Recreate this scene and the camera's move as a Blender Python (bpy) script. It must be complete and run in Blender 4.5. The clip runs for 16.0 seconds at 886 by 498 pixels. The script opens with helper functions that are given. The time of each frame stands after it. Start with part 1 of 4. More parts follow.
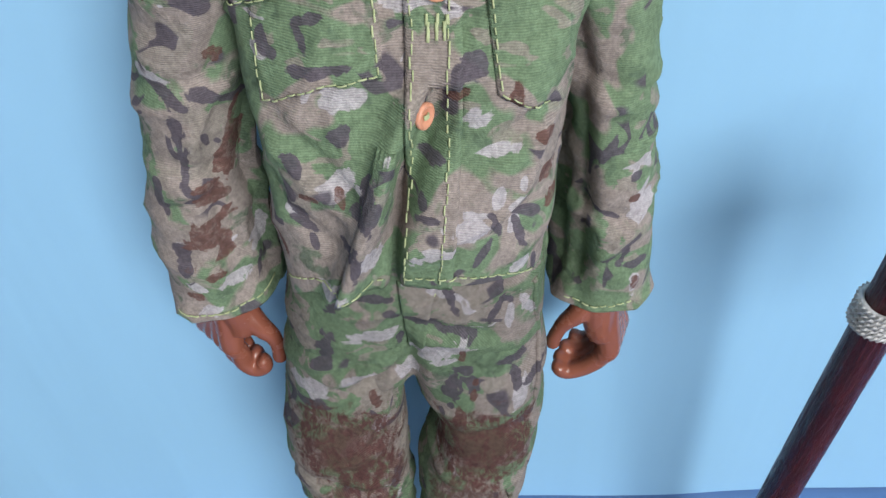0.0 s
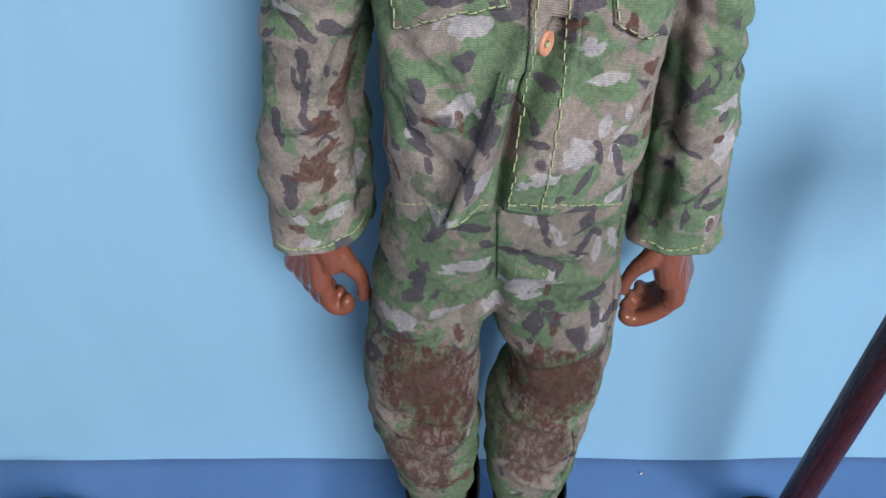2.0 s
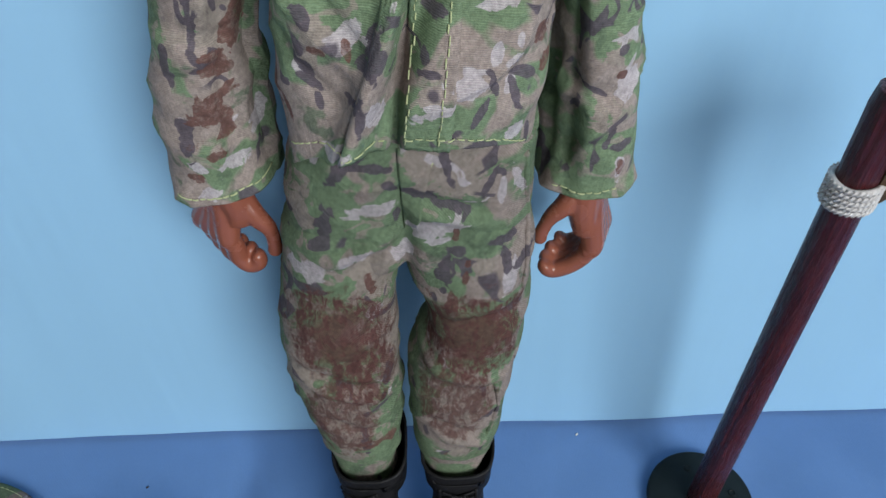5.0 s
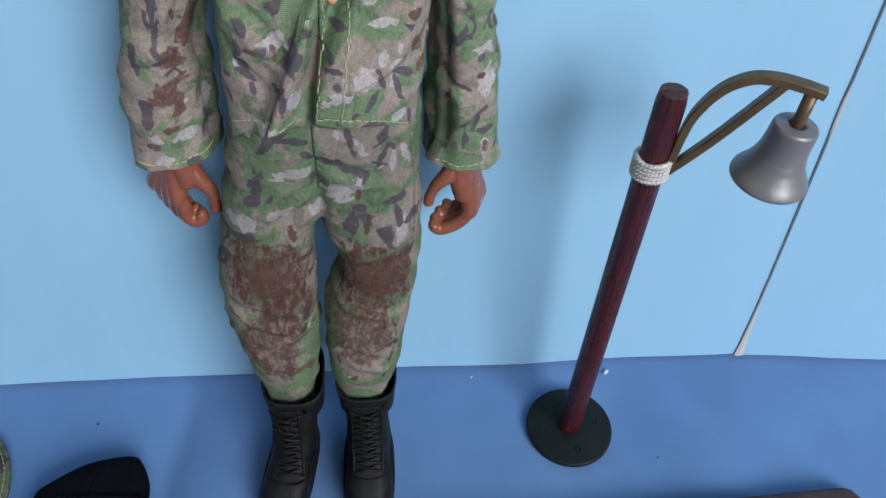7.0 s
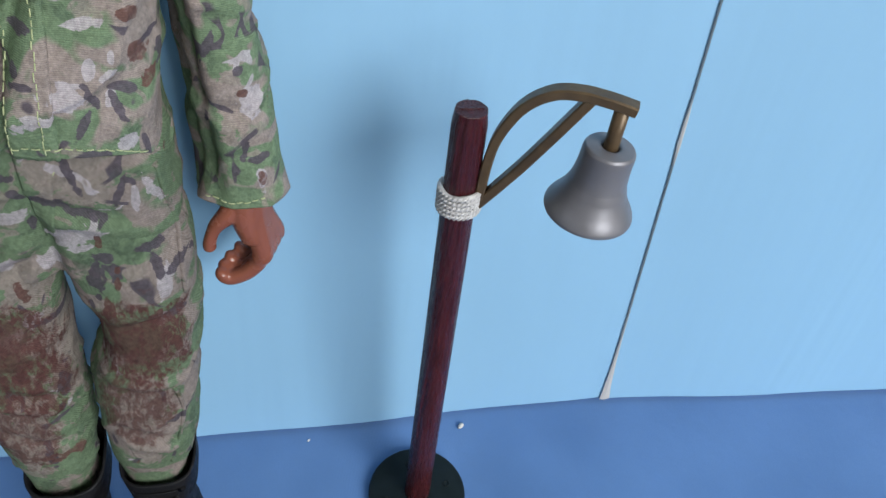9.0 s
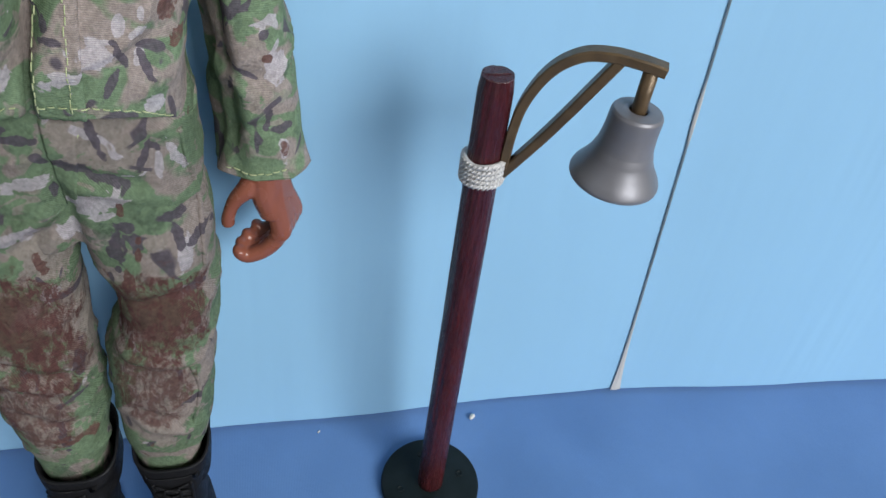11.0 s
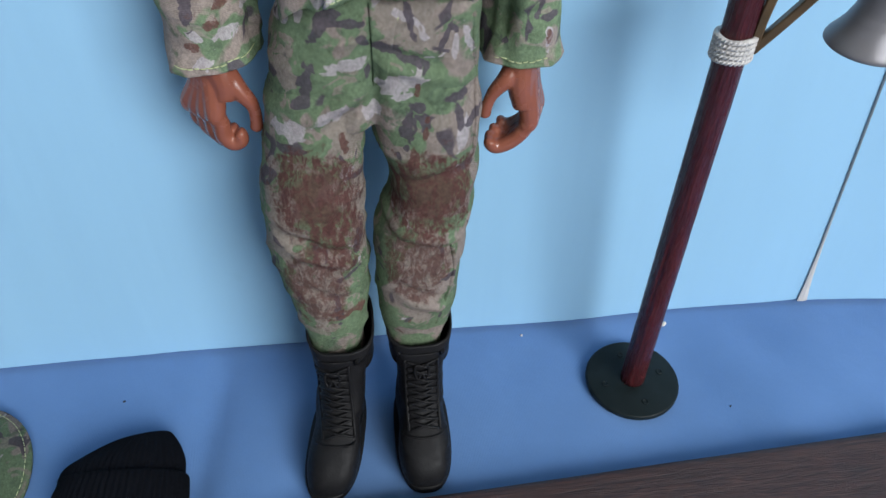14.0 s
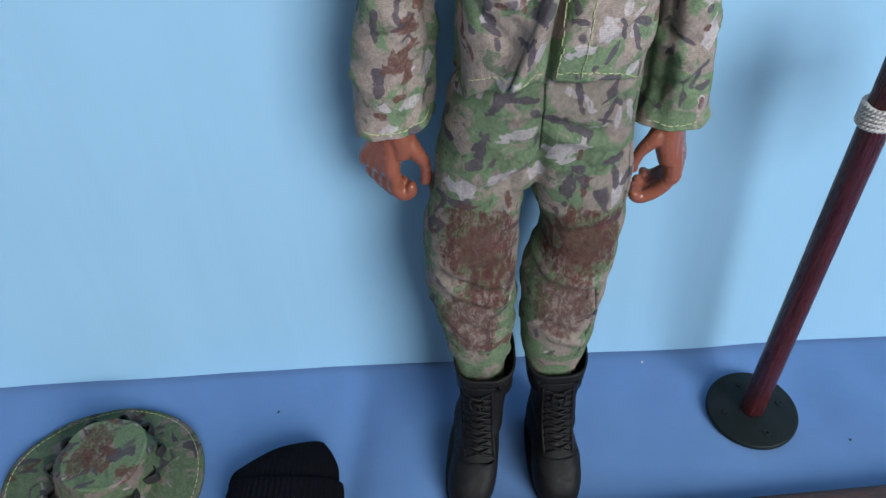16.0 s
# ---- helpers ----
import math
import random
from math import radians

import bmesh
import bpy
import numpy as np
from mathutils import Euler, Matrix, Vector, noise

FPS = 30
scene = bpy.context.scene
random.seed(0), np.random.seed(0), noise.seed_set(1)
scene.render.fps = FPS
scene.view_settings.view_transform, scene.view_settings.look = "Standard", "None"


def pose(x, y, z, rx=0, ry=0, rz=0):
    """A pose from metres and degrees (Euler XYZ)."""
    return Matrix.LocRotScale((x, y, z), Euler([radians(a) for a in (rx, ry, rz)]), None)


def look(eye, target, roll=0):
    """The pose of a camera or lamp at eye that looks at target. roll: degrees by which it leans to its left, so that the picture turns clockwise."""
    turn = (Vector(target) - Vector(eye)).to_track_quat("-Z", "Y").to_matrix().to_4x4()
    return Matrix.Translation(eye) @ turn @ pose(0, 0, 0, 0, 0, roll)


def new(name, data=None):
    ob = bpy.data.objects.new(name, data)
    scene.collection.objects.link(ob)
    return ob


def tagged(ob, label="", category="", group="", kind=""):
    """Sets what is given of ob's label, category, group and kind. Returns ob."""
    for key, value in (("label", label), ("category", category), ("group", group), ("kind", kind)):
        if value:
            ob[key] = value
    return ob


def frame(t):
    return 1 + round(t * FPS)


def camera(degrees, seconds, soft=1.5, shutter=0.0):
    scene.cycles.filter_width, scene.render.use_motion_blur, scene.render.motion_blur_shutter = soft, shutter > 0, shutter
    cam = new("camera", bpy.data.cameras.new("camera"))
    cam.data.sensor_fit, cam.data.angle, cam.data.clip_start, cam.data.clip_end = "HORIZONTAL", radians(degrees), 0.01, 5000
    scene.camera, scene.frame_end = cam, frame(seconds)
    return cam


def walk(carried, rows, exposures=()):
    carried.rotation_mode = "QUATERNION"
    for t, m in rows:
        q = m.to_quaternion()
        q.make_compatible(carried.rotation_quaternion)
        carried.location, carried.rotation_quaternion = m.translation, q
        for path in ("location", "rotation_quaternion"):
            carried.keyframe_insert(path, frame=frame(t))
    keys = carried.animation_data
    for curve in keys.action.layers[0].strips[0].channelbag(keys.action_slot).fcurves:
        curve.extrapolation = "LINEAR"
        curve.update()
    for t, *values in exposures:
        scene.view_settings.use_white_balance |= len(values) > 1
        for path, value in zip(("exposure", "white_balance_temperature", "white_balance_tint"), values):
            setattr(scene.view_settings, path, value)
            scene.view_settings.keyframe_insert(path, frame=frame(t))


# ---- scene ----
cam = camera(61.2, 16.0)
PATH = [
    (0, (0.019, -0.12, 0.271), (-0.063, 1.245, -1.188), -4.9),
    (0.5, (0.002, -0.142, 0.264), (-0.091, 1.187, -1.228), -4.7),
    (1, (0.004, -0.145, 0.259), (-0.086, 1.186, -1.231), -4.1),
    (1.5, (0.012, -0.15, 0.255), (-0.083, 1.191, -1.227), -3.9),
    (2, (0.001, -0.138, 0.269), (-0.098, 1.24, -1.178), -4.0),
    (2.2, (-0.006, -0.118, 0.278), (-0.126, 1.279, -1.148), -4.2),
    (2.5, (-0.015, -0.098, 0.28), (-0.118, 1.328, -1.118), -4.1),
    (3, (-0.008, -0.091, 0.281), (-0.095, 1.354, -1.099), -3.8),
    (3.5, (0.004, -0.105, 0.276), (-0.049, 1.344, -1.101), -3.5),
    (4, (0.005, -0.123, 0.269), (-0.032, 1.304, -1.132), -3.4),
    (4.5, (0.007, -0.131, 0.263), (-0.012, 1.263, -1.171), -3.0),
    (5, (0.013, -0.142, 0.259), (0.01, 1.214, -1.212), -2.3),
    (5.2, (0.011, -0.147, 0.256), (0.005, 1.189, -1.232), -2.3),
    (7.3, (0.027, -0.186, 0.291), (0.245, 1.151, -1.181), 4.8),
    (7.5, (0.045, -0.18, 0.284), (0.296, 1.163, -1.177), 5.5),
    (8, (0.059, -0.174, 0.265), (0.379, 1.171, -1.18), 7.2),
    (8.5, (0.058, -0.168, 0.265), (0.42, 1.191, -1.157), 7.9),
    (9, (0.059, -0.162, 0.268), (0.452, 1.209, -1.134), 8.0),
    (9.2, (0.059, -0.161, 0.262), (0.455, 1.205, -1.144), 7.9),
    (11.3, (0.05, -0.171, 0.258), (0.476, 1.246, -1.088), 8.0),
    (11.5, (0.051, -0.178, 0.259), (0.475, 1.252, -1.072), 7.4),
    (12, (0.048, -0.184, 0.258), (0.463, 1.254, -1.069), 6.8),
    (12.5, (0.053, -0.184, 0.262), (0.459, 1.246, -1.077), 6.1),
    (13, (0.061, -0.176, 0.26), (0.437, 1.243, -1.098), 5.2),
    (13.5, (0.048, -0.181, 0.258), (0.347, 1.223, -1.135), 3.6),
    (14, (0.001, -0.195, 0.249), (0.188, 1.21, -1.161), 0.9),
    (14.5, (-0.022, -0.197, 0.247), (0.082, 1.209, -1.172), -0.5),
    (15, (-0.024, -0.194, 0.262), (0.029, 1.227, -1.144), -1.5),
    (15.5, (-0.025, -0.196, 0.271), (-0.002, 1.232, -1.13), -2.4),
    (16, (-0.025, -0.197, 0.276), (-0.023, 1.21, -1.146), -3.3),
]
walk(cam, [(t, look(eye, target, roll)) for t, eye, target, roll in PATH], [(0.0, 0.1), (0.6, 0.0), (2.1, -0.06), (2.5, -0.2), (3.0, -0.15), (4.0, -0.17), (5.2, -0.14), (13.0, -0.11), (14.5, 0.08), (15.2, 0.03), (16.0, 0.0)])

# ---- world, light ----
world = bpy.data.worlds.new("world")
world.use_nodes = True
scene.world = world
_wn = world.node_tree.nodes
_sky = _wn.new("ShaderNodeTexSky")
_sky.sky_type, _sky.sun_disc = "NISHITA", False
_sky.sun_elevation, _sky.sun_rotation = radians(40), radians(160)
world.node_tree.links.new(_sky.outputs[0], _wn["Background"].inputs[0])
_wn["Background"].inputs[1].default_value = 0.065


def window_lamp(name, eye, target, sx, sy, power, colour):
    data = bpy.data.lights.new(name, "AREA")
    data.shape, data.size, data.size_y, data.energy, data.color = "RECTANGLE", sx, sy, power, colour
    ob = new(name, data)
    ob.matrix_world = look(eye, target)
    return ob


window_lamp("window_light_west", (-1.88, -1.15, 1.30), (0, 0, 0.1), 1.5, 1.15, 3.5, (0.93, 0.97, 1.0))
window_lamp("window_light_south", (1.23, -2.17, 1.45), (0.05, 0, 0.1), 1.46, 1.36, 99, (0.95, 0.98, 1.0))

# ---- materials ----


class Nodes:
    """A small builder for node materials."""

    def __init__(self, name):
        self.mat = bpy.data.materials.new(name)
        self.mat.use_nodes = True
        self.tree = self.mat.node_tree
        self.bsdf = self.tree.nodes["Principled BSDF"]
        self.coord = self.tree.nodes.new("ShaderNodeTexCoord")

    def node(self, kind, **values):
        n = self.tree.nodes.new(kind)
        for key, v in values.items():
            n.inputs[key.replace("_", " ")].default_value = v
        return n

    def link(self, a, b):
        self.tree.links.new(a, b)

    def space(self, scale=(1, 1, 1), shift=(0, 0, 0), turn=(0, 0, 0)):
        m = self.tree.nodes.new("ShaderNodeMapping")
        m.inputs["Scale"].default_value, m.inputs["Location"].default_value, m.inputs["Rotation"].default_value = scale, shift, turn
        self.link(self.coord.outputs["Object"], m.inputs["Vector"])
        return m.outputs["Vector"]

    def noise(self, scale, detail=3.0, rough=0.55, distortion=0.0, at=None):
        n = self.node("ShaderNodeTexNoise", Scale=scale, Detail=detail, Roughness=rough, Distortion=distortion)
        self.link(at or self.coord.outputs["Object"], n.inputs["Vector"])
        return n.outputs["Fac"]

    def step(self, value, low, high, a=0.0, b=1.0):
        n = self.tree.nodes.new("ShaderNodeMapRange")
        n.inputs["From Min"].default_value, n.inputs["From Max"].default_value = low, high
        n.inputs["To Min"].default_value, n.inputs["To Max"].default_value = a, b
        self.link(value, n.inputs["Value"])
        return n.outputs["Result"]

    def math(self, op, a, b=None):
        n = self.tree.nodes.new("ShaderNodeMath")
        n.operation = op
        for i, v in enumerate((a, b)):
            if v is None:
                continue
            if isinstance(v, (int, float)):
                n.inputs[i].default_value = v
            else:
                self.link(v, n.inputs[i])
        return n.outputs[0]

    def mix(self, fac, a, b, how="MIX"):
        n = self.tree.nodes.new("ShaderNodeMix")
        n.data_type, n.blend_type = "RGBA", how
        for sock, v in ((n.inputs[0], fac), (n.inputs[6], a), (n.inputs[7], b)):
            if isinstance(v, (int, float)):
                sock.default_value = v
            elif isinstance(v, tuple):
                sock.default_value = (*v, 1)
            else:
                self.link(v, sock)
        return n.outputs[2]

    def bump(self, height, strength, distance, below=None):
        n = self.node("ShaderNodeBump", Strength=strength, Distance=distance)
        self.link(height, n.inputs["Height"])
        if below is not None:
            self.link(below, n.inputs["Normal"])
        return n.outputs["Normal"]

    def done(self, colour, rough=0.6, normal=None, metal=0.0, spec=0.5):
        b = self.bsdf
        if isinstance(colour, tuple):
            b.inputs["Base Color"].default_value = (*colour, 1)
        else:
            self.link(colour, b.inputs["Base Color"])
        if isinstance(rough, float):
            b.inputs["Roughness"].default_value = rough
        else:
            self.link(rough, b.inputs["Roughness"])
        b.inputs["Metallic"].default_value, b.inputs["Specular IOR Level"].default_value = metal, spec
        if normal is not None:
            self.link(normal, b.inputs["Normal"])
        return self.mat


def weave(m, pitch, turn=0.7):
    """Fine twill relief."""
    w = m.node("ShaderNodeTexWave", Scale=1.0 / pitch / 3.14, Distortion=0.6, Detail=1.0)
    m.link(m.space((1, 0.5, 1), turn=(0, turn, 0)), w.inputs["Vector"])
    return w.outputs["Fac"]


def camouflage(name, shift, stains=(), pale_spots=(), dark_spots=(), rust_spots=(), tan_spots=(), tone=1.0, ground=0.475, turn=0.7, loose=0.0):
    """Printed twill: a two-tone ground with pale, dark and rust shapes. Spots: x, z, half width, half height in mm, turn in degrees."""
    m = Nodes(name)
    base = m.space((1, 1, 1.15), shift)
    wobble = m.math("MULTIPLY", m.math("SUBTRACT", m.noise(200, 3, 0.55, 0.8, base), 0.5), 2.9)
    tan, green, deep = (0.272, 0.227, 0.203), (0.144, 0.205, 0.122), (0.088, 0.128, 0.082)

    def spots(rows):
        total = None
        for x, z, w, h, turn in rows:
            n = m.tree.nodes.new("ShaderNodeMapping")
            n.vector_type = "TEXTURE"
            n.inputs["Location"].default_value = (x / 1000, 0, z / 1000)
            n.inputs["Rotation"].default_value = (0, radians(-turn), 0)
            n.inputs["Scale"].default_value = (w / 1000, 9.0, h / 1000)
            if total is None:
                m.link(m.coord.outputs["Object"], n.inputs["Vector"])
            else:  # a chain, spot after spot, to keep the shader small
                after = m.tree.nodes.new("ShaderNodeVectorMath")
                after.operation = "MULTIPLY_ADD"
                after.inputs[1].default_value = (1e-9, 1e-9, 1e-9)
                m.link(total, after.inputs[0])
                m.link(m.coord.outputs["Object"], after.inputs[2])
                m.link(after.outputs["Vector"], n.inputs["Vector"])
            d = m.tree.nodes.new("ShaderNodeVectorMath")
            d.operation = "LENGTH"
            m.link(n.outputs["Vector"], d.inputs[0])
            total = d.outputs["Value"] if total is None else m.math("MINIMUM", total, d.outputs["Value"])
        return m.step(m.math("ADD", total, wobble), 1.12, 0.98)

    col = m.mix(m.step(m.noise(58, 2, 0.5, 0.8, base), ground, ground + 0.035), tan, green)
    col = m.mix(m.step(m.noise(120, 3, 0.6, 0.4, base), 0.58, 0.64, 0.0, 0.75), col, deep)
    col = m.mix(m.step(m.noise(120, 2, 0.6, 0.9, m.space((1, 1, 1.2), (shift[0] + 13, 3, 2))), 0.60, 0.63, 0.0, 0.7), col, tan)
    col = m.mix(m.math("MULTIPLY", spots(tan_spots), 0.9), col, tan) if tan_spots else col
    rust_edge = m.noise(420, 4, 0.7, 0.5, base)
    grain = m.math("MULTIPLY", m.math("SUBTRACT", rust_edge, 0.5), 0.16)
    rust = m.math("ADD", m.noise(60, 2, 0.5, 1.0, m.space((1, 1, 1), (shift[0] + 2, 6, 8))), grain)
    pale = m.step(m.noise(85, 2, 0.5, 1.2, m.space((1, 1, 1.3), (shift[0] + 3, 1, 2))), 0.675 + loose, 0.69 + loose)
    pale = m.math("MAXIMUM", pale, spots(pale_spots)) if pale_spots else pale
    col = m.mix(m.math("MULTIPLY", pale, 0.9), col, (0.405, 0.370, 0.385))
    blob = m.step(m.noise(75, 2, 0.5, 1.2, m.space((1, 1, 0.8), (shift[0] + 5, 9, 3))), 0.655 + loose, 0.668 + loose)
    line = m.math("ABSOLUTE", m.math("SUBTRACT", m.noise(52, 1.0, 0.5, 1.2, m.space((1, 1, 0.9), (shift[0] + 7, 2, 5))), 0.5))
    gate = m.step(m.noise(95, 1, 0.5, 0.3, m.space((1, 1, 1), (shift[0] + 11, 4, 1))), 0.555 + loose, 0.585 + loose)
    dark = m.math("MAXIMUM", blob, m.math("MULTIPLY", m.step(line, 0.042, 0.034), gate))
    dark = m.math("MAXIMUM", dark, spots(dark_spots)) if dark_spots else dark
    col = m.mix(m.math("MULTIPLY", dark, 0.92), col, (0.086, 0.073, 0.090))
    red = m.step(rust, 0.655 + loose, 0.68 + loose)
    red = m.math("MAXIMUM", red, spots(rust_spots)) if rust_spots else red
    col = m.mix(m.math("MULTIPLY", red, m.step(rust_edge, 0.36, 0.5, 0.55, 0.95)), col, (0.125, 0.064, 0.054))
    for x, y, z, r, tall in stains:
        d = m.tree.nodes.new("ShaderNodeVectorMath")
        d.operation = "LENGTH"
        m.link(m.space((1, 0.6, 1 / tall), (-x, -0.6 * y, -z / tall)), d.inputs[0])
        edge = m.math("ADD", d.outputs["Value"], m.math("MULTIPLY", m.math("SUBTRACT", m.noise(120, 5, 0.65, 0.6, base), 0.5), 1.5 * r))
        worn = m.step(m.noise(480, 5, 0.75, 0.6, m.space((1, 1, 0.45))), 0.40, 0.54, 0.25, 0.97)
        core = m.math("MAXIMUM", worn, m.step(edge, r * 0.78, r * 0.45, 0.0, 0.86)) if r > 0.01 else m.math("MULTIPLY", worn, 0.85)
        col = m.mix(m.math("MULTIPLY", m.step(edge, r * 1.05, r * 0.90), core), col, (0.098, 0.043, 0.038))
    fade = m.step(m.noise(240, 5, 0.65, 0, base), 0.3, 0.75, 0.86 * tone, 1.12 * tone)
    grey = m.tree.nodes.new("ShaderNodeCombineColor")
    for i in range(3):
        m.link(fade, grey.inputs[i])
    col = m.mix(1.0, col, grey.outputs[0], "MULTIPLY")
    # worn flecks and a fine mottle over the print
    fleck = m.step(m.noise(900, 4, 0.75, 0.3, m.space((1, 1, 0.8))), 0.36, 0.64, 0.80, 1.17)
    soft = m.step(m.noise(1900, 3, 0.6), 0.3, 0.7, 0.90, 1.10)
    both = m.math("MULTIPLY", fleck, soft)
    speck = m.tree.nodes.new("ShaderNodeCombineColor")
    for i in range(3):
        m.link(both, speck.inputs[i])
    col = m.mix(1.0, col, speck.outputs[0], "MULTIPLY")
    thread = weave(m, 0.00038, turn)
    col = m.mix(m.step(thread, 0, 1, 0.0, 0.34), col, m.mix(1.0, col, (0.45, 0.45, 0.45), "MULTIPLY"))
    relief = m.bump(m.noise(210, 5, 0.6, 0.8), 0.6, 0.0016)
    relief = m.bump(thread, 0.5, 0.00025, relief)
    return m.done(col, 0.88, relief, spec=0.2)


def cloth(name, colour, dark, pitch, bumpy=0.3):
    m = Nodes(name)
    col = m.mix(m.step(m.noise(14, 4), 0.35, 0.7), dark, colour)
    col = m.mix(m.step(m.noise(1500, 2), 0.3, 0.8, 0.0, 0.22), col, m.mix(1.0, col, (1.25, 1.2, 1.15), "MULTIPLY"))
    relief = m.bump(m.noise(60, 4), 0.25, 0.0015)
    return m.done(col, 0.8, m.bump(weave(m, pitch), bumpy, 0.0002, relief), spec=0.2)


def plastic(name, colour, dark, rough, scale=120.0, bumps=0.1, metal=0.0, fine=0.0003):
    m = Nodes(name)
    col = m.mix(m.step(m.noise(scale, 4), 0.35, 0.7), dark, colour)
    gloss = m.step(m.noise(scale * 3, 4), 0.3, 0.7, rough * 0.85, min(1.0, rough * 1.2))
    return m.done(col, gloss, m.bump(m.noise(scale * 5, 4), bumps, fine), metal)


def card(name, colour):
    m = Nodes(name)
    col = m.mix(m.step(m.noise(5, 3), 0.3, 0.7), tuple(c * 0.95 for c in colour), colour)
    stain = m.math("MULTIPLY", m.step(m.noise(38, 5, 0.7, 0.5, m.space((1, 1, 1), (4, 1, 2))), 0.66, 0.80), 0.25)
    col = m.mix(stain, col, tuple(c * 0.72 for c in colour))
    band = m.noise(1.0, 3, 0.5, 0.2, m.space((26, 26, 1.2)))
    relief = m.bump(band, 0.5, 0.004)
    return m.done(col, 0.62, m.bump(m.noise(900, 3), 0.06, 0.0002, relief), spec=0.3)


def wood(name, colour, dark, rough, along):
    m = Nodes(name)
    stretch = (5, 60, 60) if along == "x" else (60, 60, 4)
    grain = m.noise(9, 6, 0.65, 1.5, m.space(stretch))
    fibre = m.noise(34, 5, 0.7, 0.3, m.space(stretch))
    col = m.mix(m.step(grain, 0.36, 0.62), dark, colour)
    col = m.mix(m.step(fibre, 0.42, 0.60, 0.40, 0.0), col, tuple(c * 0.35 for c in dark))
    relief = m.bump(grain, 0.55, 0.0012)
    return m.done(col, m.step(fibre, 0.3, 0.7, rough * 1.3, rough * 0.8), m.bump(fibre, 0.4, 0.0005, relief))


BOARD = card("pale_blue_card", (0.275, 0.50, 0.705))
BOARD_EDGE = card("raw_card_edge", (0.50, 0.49, 0.48))
FLOOR_CLOTH = cloth("blue_cotton_cloth", (0.118, 0.236, 0.478), (0.097, 0.200, 0.414), 0.00045, 0.12)
FLOOR_CLOTH.node_tree.nodes["Principled BSDF"].inputs["Sheen Weight"].default_value = 0.15
KNEES = ((-0.0135, -0.033, 0.110, 0.0140, 1.10), (0.019, -0.033, 0.108, 0.0135, 1.10), (-0.008, -0.034, 0.094, 0.0095, 1.1), (-0.016, -0.036, 0.080, 0.0099, 1.8), (0.014, -0.034, 0.085, 0.0099, 1.7))
JACKET_PALE = ((25.6, 194.6, 4.2, 1.1, 3), (25.2, 187, 2.1, 0.9, 76), (28.6, 185.4, 1.4, 0.7, 24), (29.5, 188.8, 1.3, 0.7, 82), (20.3, 181.6, 3.4, 2.7, -2), (14.2, 177.6, 3.6, 1.6, 14), (29.3, 169.4, 1.9, 2.7, -3), (27.6, 179.7, 1.4, 0.7, 72), (-4, 170.4, 4, 1.3, 32), (3.3, 178.9, 2.8, 1.4, 76), (-0.3, 191.2, 2.9, 1.7, 55), (4.2, 224.8, 3.9, 1.8, 8), (-2.3, 226, 1.7, 0.9, -2), (0.9, 204.5, 3.9, 1.7, -1), (10.3, 218.5, 1.9, 1.4, 19),)
JACKET_PALE_UPPER = ((-19.2, 232.4, 2.4, 0.9, 75), (22, 200.5, 2.2, 1.4, 34), (-13.4, 232.8, 1.2, 0.9, -2), (-10.5, 210.4, 1, 1, -1), (-24.3, 224.5, 3.3, 0.8, 30), (-33.5, 202.8, 3.3, 1.4, -22), (32.8, 235, 2.8, 1.2, -38), (-26.4, 159.8, 3.3, 1.3, 70), (-31.6, 152.9, 3.4, 1.7, 15), (-38.9, 153.5, 2.3, 1.3, -30), (-38.2, 146.3, 2.5, 1.9, -3), (53, 168.8, 3.3, 2.7, 71), (50.4, 178.5, 1.4, 0.7, 89), (53.8, 146.6, 3.4, 1.2, 90),)
JACKET_DARK = ((24.8, 180.9, 3.1, 0.7, 105), (22.3, 175.6, 3.4, 0.8, 61), (28.9, 177, 3, 0.7, 105), (13.7, 185, 2.2, 0.9, 8), (12.8, 187.5, 0.9, 1.6, -2), (22.9, 167.5, 3.4, 1.7, -3), (14.4, 194.6, 2.1, 1.2, -2), (35.3, 189.1, 1.9, 0.7, 19), (4.7, 191.2, 2.9, 1.2, 66), (1.2, 179.2, 3.2, 0.8, 80), (0.5, 180.9, 2, 0.7, -2), (-8, 182.2, 2.5, 0.9, -30), (-6.7, 179, 1.6, 0.7, 102), (-12.6, 181.4, 0.9, 1, -2), (-7.7, 194.1, 2.1, 1.1, -39), (3.5, 188.2, 2.4, 1, 28),)
JACKET_DARK_UPPER = ((-5.4, 225.7, 2.5, 0.8, 89), (-1.7, 215.7, 2.5, 0.9, 14), (-3.1, 212.8, 2, 0.9, 99), (-1.7, 209, 4.5, 0.8, 4), (10.8, 214.6, 1.8, 0.9, -1), (17.1, 226.3, 2.8, 1, 60), (20.9, 208.1, 2.6, 2, 31), (30.2, 225.9, 2.7, 1, 86), (-13.2, 234.6, 2.7, 1, -2), (-6.2, 232.3, 2.4, 0.9, 77), (22.6, 232.6, 2.9, 0.9, -55), (0.9, 199.5, 1.7, 1.5, 47), (5.1, 189.6, 3.5, 1.3, 69), (-8.7, 185.3, 2.7, 1.2, -51),)
